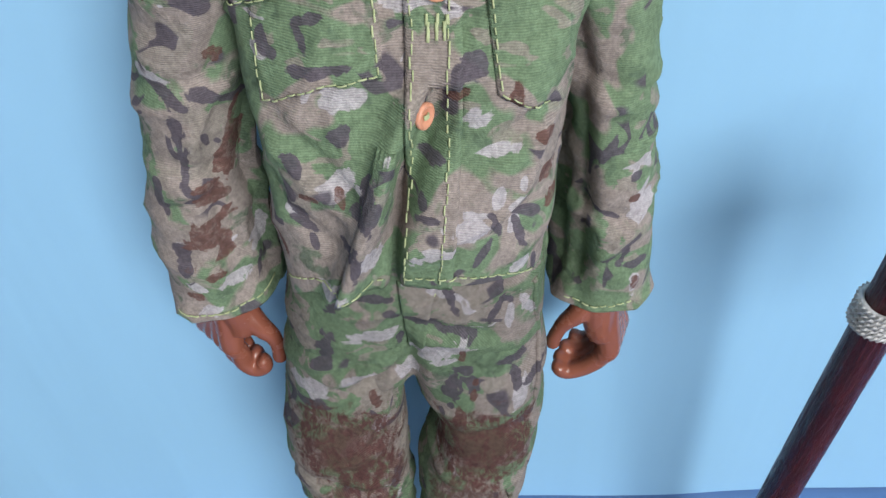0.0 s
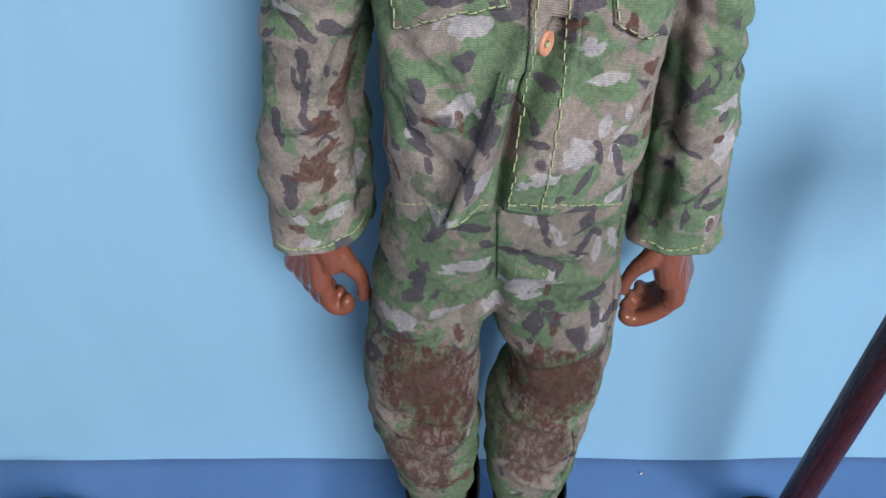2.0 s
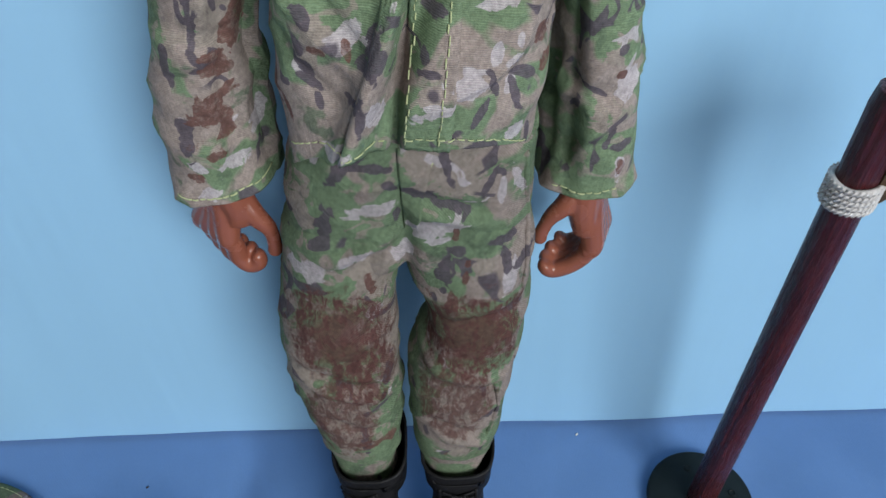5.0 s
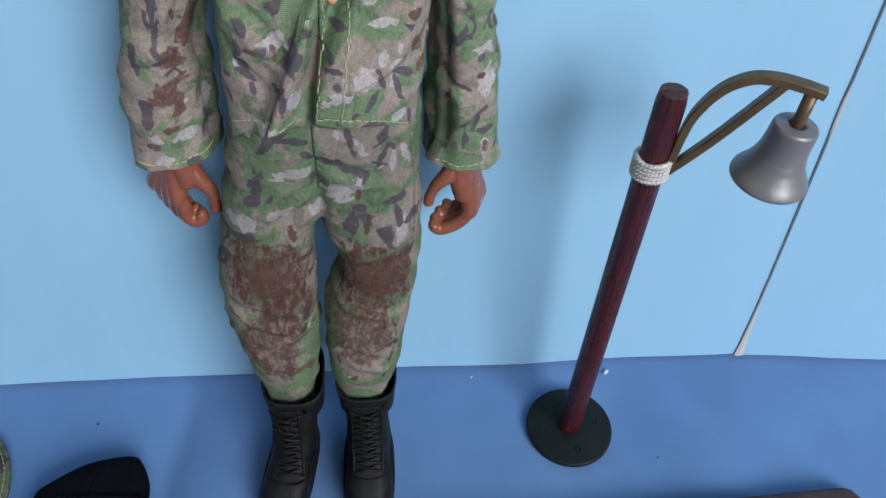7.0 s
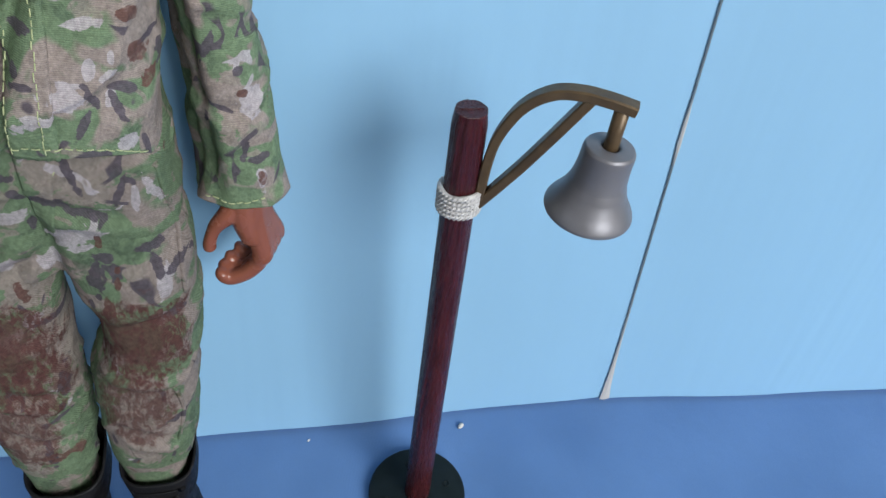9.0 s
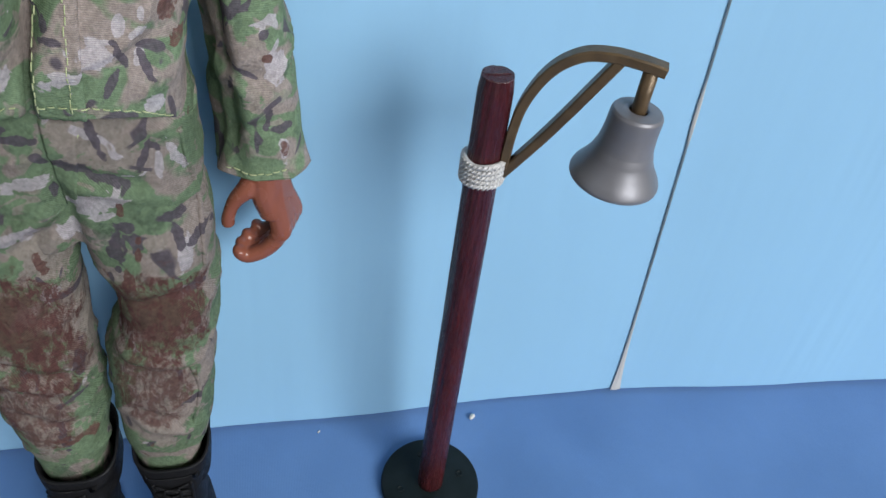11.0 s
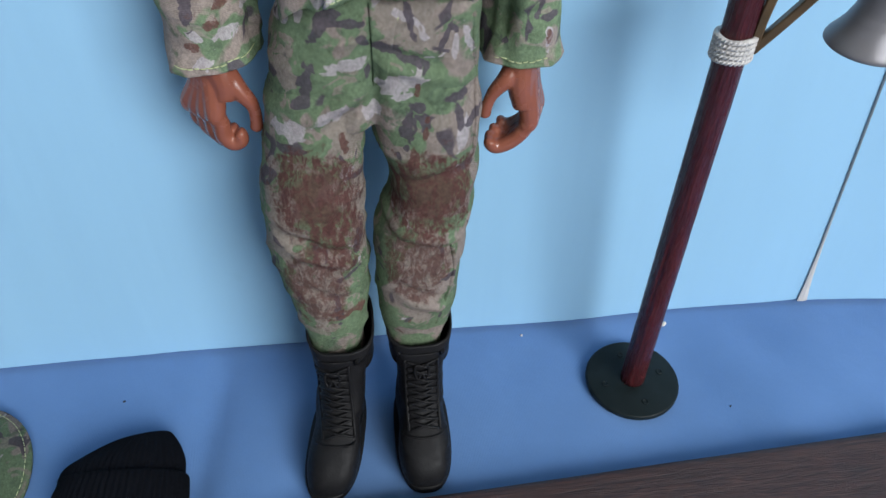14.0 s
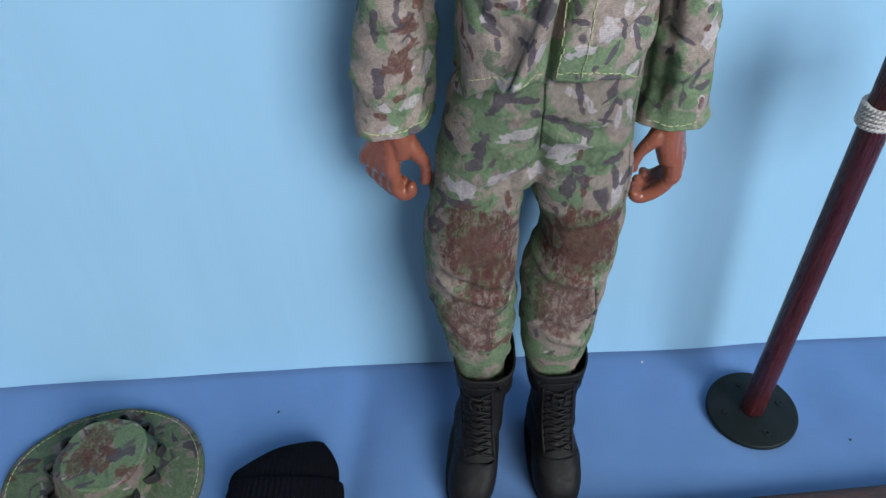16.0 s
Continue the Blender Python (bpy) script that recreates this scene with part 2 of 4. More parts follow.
JACKET_DARK_SLEEVE = ((-22.7, 216.6, 3.1, 1.7, -33), (-21.2, 223.2, 3.3, 1.1, 58), (-31.5, 199.6, 4, 1.1, -31), (-32.1, 190.4, 7.7, 1, 84), (-24.1, 197.3, 4, 1.1, -37), (-39.4, 177.7, 4.5, 0.9, 86), (-32.5, 185.6, 5.2, 1.1, 73), (-39.5, 178.1, 4.5, 1.1, 87), (-32.5, 179, 2.5, 1.2, -53), (-39.9, 160.4, 4.6, 1.7, 83), (50.7, 177.2, 1.3, 1, 69), (45.7, 168.4, 3.7, 0.7, -34), (42.6, 164.4, 2.2, 0.7, 87), (50.6, 157.6, 3.2, 1, 76), (54, 153.2, 2.4, 1.1, 4), (44.5, 182.9, 4.2, 0.8, 67),)
JACKET_RUST = ((33.4, 187.2, 2.2, 1.3, 93), (34.7, 181.5, 1.5, 1.1, 93), (33, 195.3, 1.5, 1.2, -2), (-5.6, 188.7, 1.3, 0.8, -23), (-0.3, 188.7, 1.7, 0.7, 94), (-12, 231.6, 1.2, 0.9, -2), (-3.9, 231.9, 2.1, 1.1, 7), (0.8, 236.5, 1.6, 0.7, 118), (8.6, 228.8, 1.2, 0.9, -2), (7.1, 220.6, 1, 0.8, -1), (19.4, 204.5, 1.9, 0.8, 15), (28.2, 203.9, 1.9, 1, 87),)
JACKET_RUST_SLEEVE = ((-22.4, 205.7, 1.3, 1.4, -2), (-29, 218.2, 1.8, 0.7, 65), (-25, 185.4, 7, 1.1, 71), (-30.5, 175.9, 3, 1.9, -34), (-33.8, 167, 4.2, 3.3, 28), (-26.5, 184.2, 4.9, 1, 56), (-30.9, 179.5, 2.2, 1.4, -3), (-33.1, 168.6, 4.7, 2.2, 29), (-31.9, 161.5, 4.5, 1.3, 69), (-35, 156.4, 2.4, 1.4, -3), (-40.2, 150.4, 2, 1.5, -3), (51, 171.5, 1, 1.1, -3), (53.9, 146.6, 2.5, 1.1, 90),)
JACKET_TAN = ((13.8, 180.8, 2.8, 1.5, 3), (18.4, 185.8, 2.1, 0.8, -2), (-5.2, 191.6, 2.9, 2.7, 54), (-7.8, 186.8, 2.5, 4.5, -2), (-3.7, 180.5, 3.8, 2.2, 47), (6.8, 233.4, 7.1, 3.7, 7), (11.2, 222.1, 2, 6.9, 8), (21.5, 221.9, 3.1, 7.5, -2), (13.3, 208.8, 2.9, 7, 9),)
JACKET_TAN_SLEEVE = ((-29, 208, 5, 6.5, -2), (-29.4, 190.4, 5, 10, -2), (-29.9, 181.3, 5.4, 6.4, -2), (-35.8, 185.1, 3.6, 7.4, -2), (-38, 167.5, 3, 4.3, -3), (48.5, 168.9, 3, 8.5, -3),)
# tone above 1 puts the stronger light on the upper body into the colour
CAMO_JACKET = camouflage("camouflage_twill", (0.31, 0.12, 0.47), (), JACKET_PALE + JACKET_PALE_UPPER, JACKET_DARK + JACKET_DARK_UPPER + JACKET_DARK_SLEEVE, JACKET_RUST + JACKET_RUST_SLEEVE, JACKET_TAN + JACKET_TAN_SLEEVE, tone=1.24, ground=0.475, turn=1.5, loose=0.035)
TROUSER_PALE = ((-2.1, 149.8, 5, 1.6, 9), (11.2, 143.3, 4.1, 3.5, -4), (15.5, 144.4, 2.5, 1.7, 20), (-6.9, 136.2, 4.9, 1.6, 32), (-5.6, 134.4, 1.4, 1.8, -3), (-18.2, 130.3, 3.6, 2.9, -3), (4, 135.2, 2.1, 2.2, -3), (28.2, 126.6, 4.5, 1.6, 80), (25.7, 115.9, 3, 2, -3), (25.5, 152.7, 2.7, 0.7, 86), (29.1, 154.2, 4.4, 0.9, 107), (-4.6, 116.9, 1.9, 2.4, -3), (-12.8, 163.2, 3.3, 1.2, 103), (-16.8, 159.9, 2.4, 1.2, 34),)
TROUSER_DARK = ((-12.6, 145.4, 4.5, 1.7, 75), (-14.7, 139.4, 2, 1.6, -3), (-8.5, 158.6, 3.7, 1.7, 45), (-5.8, 162, 3.6, 1.6, 35), (-2.1, 160.7, 4.3, 1.1, 4), (14, 160.9, 4.3, 1, 103), (8.4, 154.2, 4.1, 1.4, -21), (15, 150.1, 4.5, 1.1, -21), (23.1, 155.9, 4.2, 0.8, 70), (24.7, 158.2, 1.9, 0.9, -41), (13.4, 132, 5.1, 2.1, 84), (15.7, 136.2, 1.8, 1.9, -3), (26, 138, 3, 1.4, 10), (27, 132.5, 3.8, 1, 99), (31.3, 131.1, 3, 1.1, 47),)
TROUSER_DARK_LOW = ((-18.2, 125.6, 3.6, 1.4, -3), (3, 147.1, 2.6, 0.7, 79), (-21.2, 144.4, 1.2, 2, -4), (-0.8, 113.6, 3.6, 0.9, -19), (-3.3, 90.6, 6.4, 1.1, 79), (-11, 67.8, 6.3, 1.1, 91), (-6.7, 80.7, 3.1, 1.1, 12), (24.1, 77.3, 4.1, 1.4, 19), (28.4, 116.1, 2.7, 1.6, 24),)
TROUSER_RUST = ((15.8, 141.7, 2.3, 0.9, 83), (-4.5, 125.7, 3.3, 1.1, 100), (17.8, 129.6, 2.9, 0.7, 81), (14.4, 121.3, 3.4, 1.2, 81), (23.7, 116.4, 3, 1.5, 47),)
TROUSER_TAN = ((-15, 76, 8, 14, 0), (17, 84, 8, 12, 0), (-24, 100, 5, 14, 0), (15.2, 161.7, 10.2, 7.5, -10), (-3.6, 128.2, 5.2, 10.4, -3), (-17.8, 148, 3.1, 7.8, -3), (-1.7, 101.8, 3.4, 15.7, -3), (22.3, 130.2, 4.4, 3.7, -3), (16.4, 73.5, 7.2, 10.9, -3),)
CAMO_TROUSERS = camouflage("camouflage_twill_stained", (0.77, 0.41, 0.05), KNEES, TROUSER_PALE, TROUSER_DARK + TROUSER_DARK_LOW, TROUSER_RUST, TROUSER_TAN, tone=0.94, ground=0.405, loose=0.035)
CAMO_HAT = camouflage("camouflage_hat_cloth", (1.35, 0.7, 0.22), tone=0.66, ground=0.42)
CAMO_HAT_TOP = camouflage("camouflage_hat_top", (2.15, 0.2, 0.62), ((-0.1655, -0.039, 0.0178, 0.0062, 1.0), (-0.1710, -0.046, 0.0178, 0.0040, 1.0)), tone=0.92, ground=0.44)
THREAD = plastic("yellow_green_thread", (0.50, 0.53, 0.31), (0.36, 0.41, 0.21), 0.8, 900)
VINYL = plastic("brown_vinyl", (0.265, 0.088, 0.054), (0.215, 0.070, 0.044), 0.25, 60, 0.05)
BUTTON = plastic("peach_plastic", (0.70, 0.33, 0.21), (0.58, 0.24, 0.145), 0.38, 500)
BLACK_RUBBER = plastic("black_boot_rubber", (0.010, 0.010, 0.0115), (0.006, 0.006, 0.007), 0.56, 220, 0.35)
BLACK_RUBBER.node_tree.nodes["Principled BSDF"].inputs["Specular IOR Level"].default_value = 0.20
BLACK_METAL = plastic("black_base_plastic", (0.012, 0.018, 0.020), (0.008, 0.013, 0.014), 0.45, 150, 0.15)
BLACK_METAL.node_tree.nodes["Principled BSDF"].inputs["Specular IOR Level"].default_value = 0.14
BLACK_WOOL = plastic("black_knit_wool", (0.007, 0.008, 0.012), (0.004, 0.0045, 0.007), 0.95, 900, 0.8, fine=0.0006)
BLACK_WOOL.node_tree.nodes["Principled BSDF"].inputs["Specular IOR Level"].default_value = 0.08
BLACK_WEB = plastic("black_webbing", (0.02, 0.02, 0.022), (0.012, 0.012, 0.014), 0.7, 900, 0.4)
SILVER = plastic("silver_paint", (0.215, 0.21, 0.225), (0.19, 0.185, 0.20), 0.44, 90, 0.08, metal=0.35)
BRONZE = plastic("antique_gold_paint", (0.155, 0.10, 0.05), (0.10, 0.066, 0.036), 0.40, 160, 0.3, metal=0.35)
POST = wood("red_brown_post", (0.090, 0.016, 0.019), (0.042, 0.008, 0.011), 0.27, "z")
PLANK = wood("dark_brown_plank", (0.075, 0.033, 0.027), (0.030, 0.014, 0.013), 0.42, "x")
STRING = plastic("white_string", (0.64, 0.63, 0.62), (0.50, 0.48, 0.47), 0.85, 700, 0.5)
CHAIN = plastic("steel_beads", (0.7, 0.7, 0.72), (0.6, 0.6, 0.62), 0.2, 300, 0.05, metal=1.0)
PLASTER = plastic("off_white_plaster", (0.46, 0.46, 0.45), (0.41, 0.41, 0.40), 0.9, 6, 0.2, fine=0.002)
TABLE = wood("plain_table_wood", (0.30, 0.19, 0.10), (0.22, 0.13, 0.07), 0.5, "x")
CRUMB = plastic("pale_crumb", (0.75, 0.72, 0.68), (0.6, 0.57, 0.52), 0.8, 800)

# ---- shaping ----


def part(name, bm, material, parent=None, label="", smooth=True):
    """One mesh object, built in world coordinates, under a thing or a part."""
    mesh = bpy.data.meshes.new(name)
    bmesh.ops.recalc_face_normals(bm, faces=bm.faces)
    bm.to_mesh(mesh)
    bm.free()
    mesh.materials.append(material)
    if smooth:
        for p in mesh.polygons:
            p.use_smooth = True
    ob = new(name, mesh)
    if parent is not None:
        bpy.context.view_layer.update()
        ob.parent = parent
        ob.matrix_parent_inverse = parent.matrix_world.inverted()
    return tagged(ob, label)


def thing(name, place, label, category, group=""):
    ob = new(name)
    ob.empty_display_size = 0.01
    ob.location = place
    bpy.context.view_layer.update()
    return tagged(ob, label, category, group)


def smooth_rows(rows, count):
    """Rows of numbers, glided through with a cardinal spline."""
    a = np.array(rows, float)
    out = []
    for u in np.linspace(0, len(a) - 1, count):
        i = min(int(u), len(a) - 2)
        f = u - i
        p0, p1, p2, p3 = a[max(i - 1, 0)], a[i], a[i + 1], a[min(i + 2, len(a) - 1)]
        m1, m2 = (p2 - p0) / 2, (p3 - p1) / 2
        out.append((2 * f**3 - 3 * f**2 + 1) * p1 + (f**3 - 2 * f**2 + f) * m1 + (-2 * f**3 + 3 * f**2) * p2 + (f**3 - f**2) * m2)
    return out


def skin(bm, rings, close=(False, False)):
    loops = [[bm.verts.new(p) for p in ring] for ring in rings]
    n = len(loops[0])
    for a, b in zip(loops, loops[1:]):
        for i in range(n):
            bm.faces.new((a[i], a[(i + 1) % n], b[(i + 1) % n], b[i]))
    if close[0]:
        bm.faces.new(loops[0])
    if close[1]:
        bm.faces.new(loops[-1])
    return loops


def stack(rows, count, around=72, power=2.4, folds=None, lip=(0, 0), close=(False, False), bm=None):
    """A body of level rings: rows of centre x, centre y, z, half width, half depth. lip: how far each end turns inwards."""
    bm = bm or bmesh.new()
    rings = []
    rows = smooth_rows(rows, count)
    for k, (cx, cy, z, rx, ry) in enumerate(rows):
        ring = []
        for i in range(around):
            a = 2 * math.pi * i / around
            c, s = math.cos(a), math.sin(a)
            q = (abs(c) ** power + abs(s) ** power) ** (-1 / power)
            p = Vector((cx + rx * q * c, cy + ry * q * s, z))
            if folds:
                n = Vector((c / max(rx, 1e-4), s / max(ry, 1e-4), 0)).normalized()
                p += n * folds(p, a, k / (count - 1))
            ring.append(p)
        rings.append(ring)
    for end, depth in ((0, lip[0]), (-1, lip[1])):
        if depth:
            z_in = rows[1 if end == 0 else -2][2] - rows[end][2]
            sign = 1 if z_in > 0 else -1
            middle = Vector((rows[end][0], rows[end][1], 0))
            inner = [Vector((middle.x + (p.x - middle.x) * 0.94, middle.y + (p.y - middle.y) * 0.94, p.z)) for p in rings[end]]
            deep = [Vector((middle.x + (q.x - middle.x) * 0.80, middle.y + (q.y - middle.y) * 0.80, q.z + sign * depth * 0.7)) for q in inner]
            rings = [deep, inner] + rings if end == 0 else rings + [inner, deep]
    skin(bm, rings, close)
    return bm


def tube(bm, points, radius, around=10, count=None, close=True, taper=None):
    pts = [Vector(p) for p in smooth_rows(points, count or 4 * len(points))]
    rings, side = [], None
    for i, p in enumerate(pts):
        way = (pts[min(i + 1, len(pts) - 1)] - pts[max(i - 1, 0)]).normalized()
        if side is None:
            side = way.orthogonal().normalized()
        side = (side - way * side.dot(way)).normalized()
        up = way.cross(side)
        r = radius * (taper(i / (len(pts) - 1)) if taper else 1)
        rings.append([p + (side * math.cos(2 * math.pi * k / around) + up * math.sin(2 * math.pi * k / around)) * r for k in range(around)])
    skin(bm, rings, (close, close))
    return bm


def turned(bm, profile, place, around=64, count=None, tilt=None):
    """A turned form from rows of radius, height."""
    rows = smooth_rows(profile, count) if count else profile
    m = Matrix.Translation(place) @ (tilt or Matrix.Identity(4))
    skin(bm, [[m @ Vector((r * math.cos(2 * math.pi * i / around), r * math.sin(2 * math.pi * i / around), h)) for i in range(around)] for r, h in rows], (True, True))
    return bm


def box(bm, x0, x1, y0, y1, z0, z1, bevel=0.0, segments=2):
    made = bmesh.ops.create_cube(bm, size=1.0)["verts"]
    for v in made:
        v.co = Vector((x0 + (v.co.x + 0.5) * (x1 - x0), y0 + (v.co.y + 0.5) * (y1 - y0), z0 + (v.co.z + 0.5) * (z1 - z0)))
    if bevel:
        edges = list({e for v in made for e in v.link_edges})
        bmesh.ops.bevel(bm, geom=edges, offset=bevel, segments=segments, affect="EDGES")
    return bm


from mathutils.bvhtree import BVHTree


class Surface:
    """Finds the front of meshes, to lay patches, buttons and threads on them."""

    def __init__(self, obs):
        verts, faces = [], []
        for ob in obs:
            k = len(verts)
            verts += [v.co.copy() for v in ob.data.vertices]
            faces += [[k + i for i in p.vertices] for p in ob.data.polygons]
        self.tree = BVHTree.FromPolygons(verts, faces)

    def front(self, x, z, way=(0, 1, 0), y=-0.15, lift=0.0):
        way = Vector(way).normalized()
        start = Vector((x, y, z - (way.z / max(way.y, 0.01)) * 0.1))
        hit = self.tree.ray_cast(start, way)
        if hit[0] is None:
            near = self.tree.find_nearest(Vector((x, -0.03, z)))
            return near[0] - Vector((0, lift, 0)), Vector((0, -1, 0))
        n = hit[1] if hit[1].y < 0 else -hit[1]
        return hit[0] + n * lift, n


def patch(surface, corners, thick, nx=24, nz=20, lift=0.0, wave=0.0, bow=0.0, arch=0.0):
    """A sewn-on piece of cloth between four corners (x, z): top left, top right, bottom right, bottom left."""
    bm = bmesh.new()
    tl, tr, br, bl = [Vector((c[0], 0, c[1])) for c in corners]
    grid, under = [], []
    for j in range(nz + 1):
        v = j / nz
        row, low = [], []
        for i in range(nx + 1):
            u = i / nx
            p = tl.lerp(tr, u).lerp(bl.lerp(br, u), v)
            p.x += bow * math.sin(math.pi * v)
            p.z += arch * math.sin(math.pi * u)
            q, n = surface.front(p.x, p.z)
            edge = min(u, 1 - u, v, 1 - v)
            rise = thick * min(1.0, 0.55 + edge * 9)
            q0 = q - Vector((0, -0.0001, 0))
            bulge = wave * math.sin(math.pi * u) * v
            row.append(bm.verts.new(q + Vector((0, -1, 0)) * (lift + rise + bulge) + Vector((0, 0, 0.00015 * math.sin(u * 31 + j)))))
            low.append(bm.verts.new(q0 + Vector((0, -lift, 0))))
        grid.append(row), under.append(low)
    for j in range(nz):
        for i in range(nx):
            bm.faces.new((grid[j][i], grid[j][i + 1], grid[j + 1][i + 1], grid[j + 1][i]))
    ring = [(0, i) for i in range(nx)] + [(j, nx) for j in range(nz)] + [(nz, nx - i) for i in range(nx)] + [(nz - j, 0) for j in range(nz)]
    for (a, b), (c, d) in zip(ring, ring[1:] + ring[:1]):
        bm.faces.new((grid[a][b], grid[c][d], under[c][d], under[a][b]))
    return bm


def stitches(surface, points, lift=0.0002, pitch=0.0018, length=0.0016, radius=0.00014, seed=1):
    """A row of thread stitches along points (x, z) on the cloth."""
    rnd = random.Random(seed)
    bm = bmesh.new()
    line = [Vector((p[0], 0, p[1])) for p in points]
    for a, b in zip(line, line[1:]):
        n = max(1, round((b - a).length / pitch))
        way = (b - a).normalized()
        across = Vector((-way.z, 0, way.x))
        for k in range(n):
            m = a.lerp(b, (k + 0.5) / n) + across * rnd.uniform(-0.00025, 0.00025)
            half = way * length * rnd.uniform(0.33, 0.56)
            ends = []
            for q in (m - half, m, m + half):
                s, nn = surface.front(q.x, q.z)
                ends.append(s + Vector((0, -1, 0)) * (lift + (0.00015 if q is m else 0)))
            tube(bm, ends, radius * rnd.uniform(0.85, 1.2), 6, 5)
    return bm

# ---- the setting ----
LEAN_BACK = 0.105  # the boards lean back from the cloth


def board(name, x0, x1, y0, y1, top, label, slant=(0.0, 0.0)):
    """A leaning card board with slight vertical waves; its foot runs from (x0, y0) to (x1, y1)."""
    bm = bmesh.new()
    nx, nz, thick = 110, 50, 0.004
    front, back = [], []
    levels = [0.0012, 0.0015, 0.002] + [0.0012 + (top - 0.0012) * j / (nz - 2) for j in range(1, nz - 1)]
    for j in range(nz + 1):
        z = levels[j]
        f, b = [], []
        for i in range(nx + 1):
            u = min(max((i - 2) / (nx - 4), 0.0012 * min(i, 1) + 0.0012 * (i > 1)), 1 - 0.0012 * min(nx - i, 1) - 0.0012 * (nx - i > 1)) if 0 < i < nx else i / nx
            x = x0 + (x1 - x0) * u + z * (slant[0] * (1 - u) + slant[1] * u)
            y = y0 + (y1 - y0) * u + LEAN_BACK * z
            y += 0.0014 * (noise.noise(Vector((x * 17, 0.4, z * 1.5))))
            zz = z + (0.0003 * noise.noise(Vector((x * 45, 3, 0))) if j < 3 else 0)
            f.append(bm.verts.new((x, y, zz)))
            b.append(bm.verts.new((x, y + thick, zz)))
        front.append(f), back.append(b)
    for j in range(nz):
        for i in range(nx):
            bm.faces.new((front[j][i], front[j][i + 1], front[j + 1][i + 1], front[j + 1][i]))
            bm.faces.new((back[j][i + 1], back[j][i], back[j + 1][i], back[j + 1][i + 1]))
    for i in range(nx):
        bm.faces.new((front[0][i + 1], front[0][i], back[0][i], back[0][i + 1]))
        bm.faces.new((front[nz][i], front[nz][i + 1], back[nz][i + 1], back[nz][i]))
    for j in range(nz):
        bm.faces.new((front[j][0], front[j + 1][0], back[j + 1][0], back[j][0]))
        bm.faces.new((front[j + 1][nx], front[j][nx], back[j][nx], back[j + 1][nx]))
    return tagged(part(name, bm, BOARD), label, "wall", kind="structure")


board("wall_north", -0.55, 0.1873, 0.0045, 0.0035, 0.52, "pale blue painted card backdrop board leaning back behind the doll", (0, -0.022))
board("wall_north_east", 0.18748, 0.62, 0.0028, -0.0345, 0.52, "pale blue painted card board beside the open joint", (-0.022, 0))


def joint():
    """The torn strip in the joint of the boards: broad at its foot, thin above, with a chip."""
    bm = bmesh.new()
    rows = []
    for j in range(60):
        z = 0.001 + 0.5 * j / 59
        w = 0.00020 + 0.0024 * math.exp(-z / 0.019) + (0.0005 if abs(z - 0.131) < 0.009 else 0) + 0.0001 * noise.noise(Vector((z * 300, 0, 0)))
        y = 0.0026 + LEAN_BACK * z + 0.0014 * noise.noise(Vector((0.187 * 17, 0.4, z * 1.5)))
        c = 0.1874 - 0.022 * z + 0.0003 * math.exp(-z / 0.02)
        rows.append([bm.verts.new((c - w * 0.9, y, z)), bm.verts.new((c, y - 0.0004, z)), bm.verts.new((c + w * 0.9, y, z)), bm.verts.new((c, y + 0.003, z))])
    for a, b in zip(rows, rows[1:]):
        for i in range(4):
            bm.faces.new((a[i], a[(i + 1) % 4], b[(i + 1) % 4], b[i]))
    return tagged(part("trim", bm, BOARD_EDGE, smooth=False), "torn grey-brown card edge in the joint of the boards", "trim", kind="structure")


joint()


def floor_height(x, y):
    h = 0.0
    for c, w, d, slope in ((-0.066, 0.006, 0.0022, 0.12), (-0.040, 0.014, -0.0012, 0.05), (-0.022, 0.008, 0.0012, 0.10), (0.150, 0.016, -0.0014, -0.5), (0.185, 0.014, -0.0010, -0.6), (0.125, 0.01, 0.0009, -0.5)):
        u = (x - c - slope * (y + 0.03)) / w
        h -= 1.5 * d * math.exp(-u * u)
    h += 0.0007 * noise.noise(Vector((x * 30, y * 22, 1)))
    reach = min(1.0, max(0.0, (0.003 - y) / 0.02))
    return h * (0.35 + 0.65 * reach) - 0.0008


def cloth_floor():
    bm = bmesh.new()
    nx, ny = 260, 120
    grid = [[bm.verts.new((x, y, floor_height(x, y))) for x in np.linspace(-0.6, 0.66, nx)] for y in np.linspace(-0.42, 0.03, ny)]
    for j in range(ny - 1):
        for i in range(nx - 1):
            bm.faces.new((grid[j][i], grid[j][i + 1], grid[j + 1][i + 1], grid[j + 1][i]))
    return tagged(part("floor", bm, FLOOR_CLOTH), "blue cotton cloth spread out with soft creases", "floor", kind="structure")


cloth_floor()


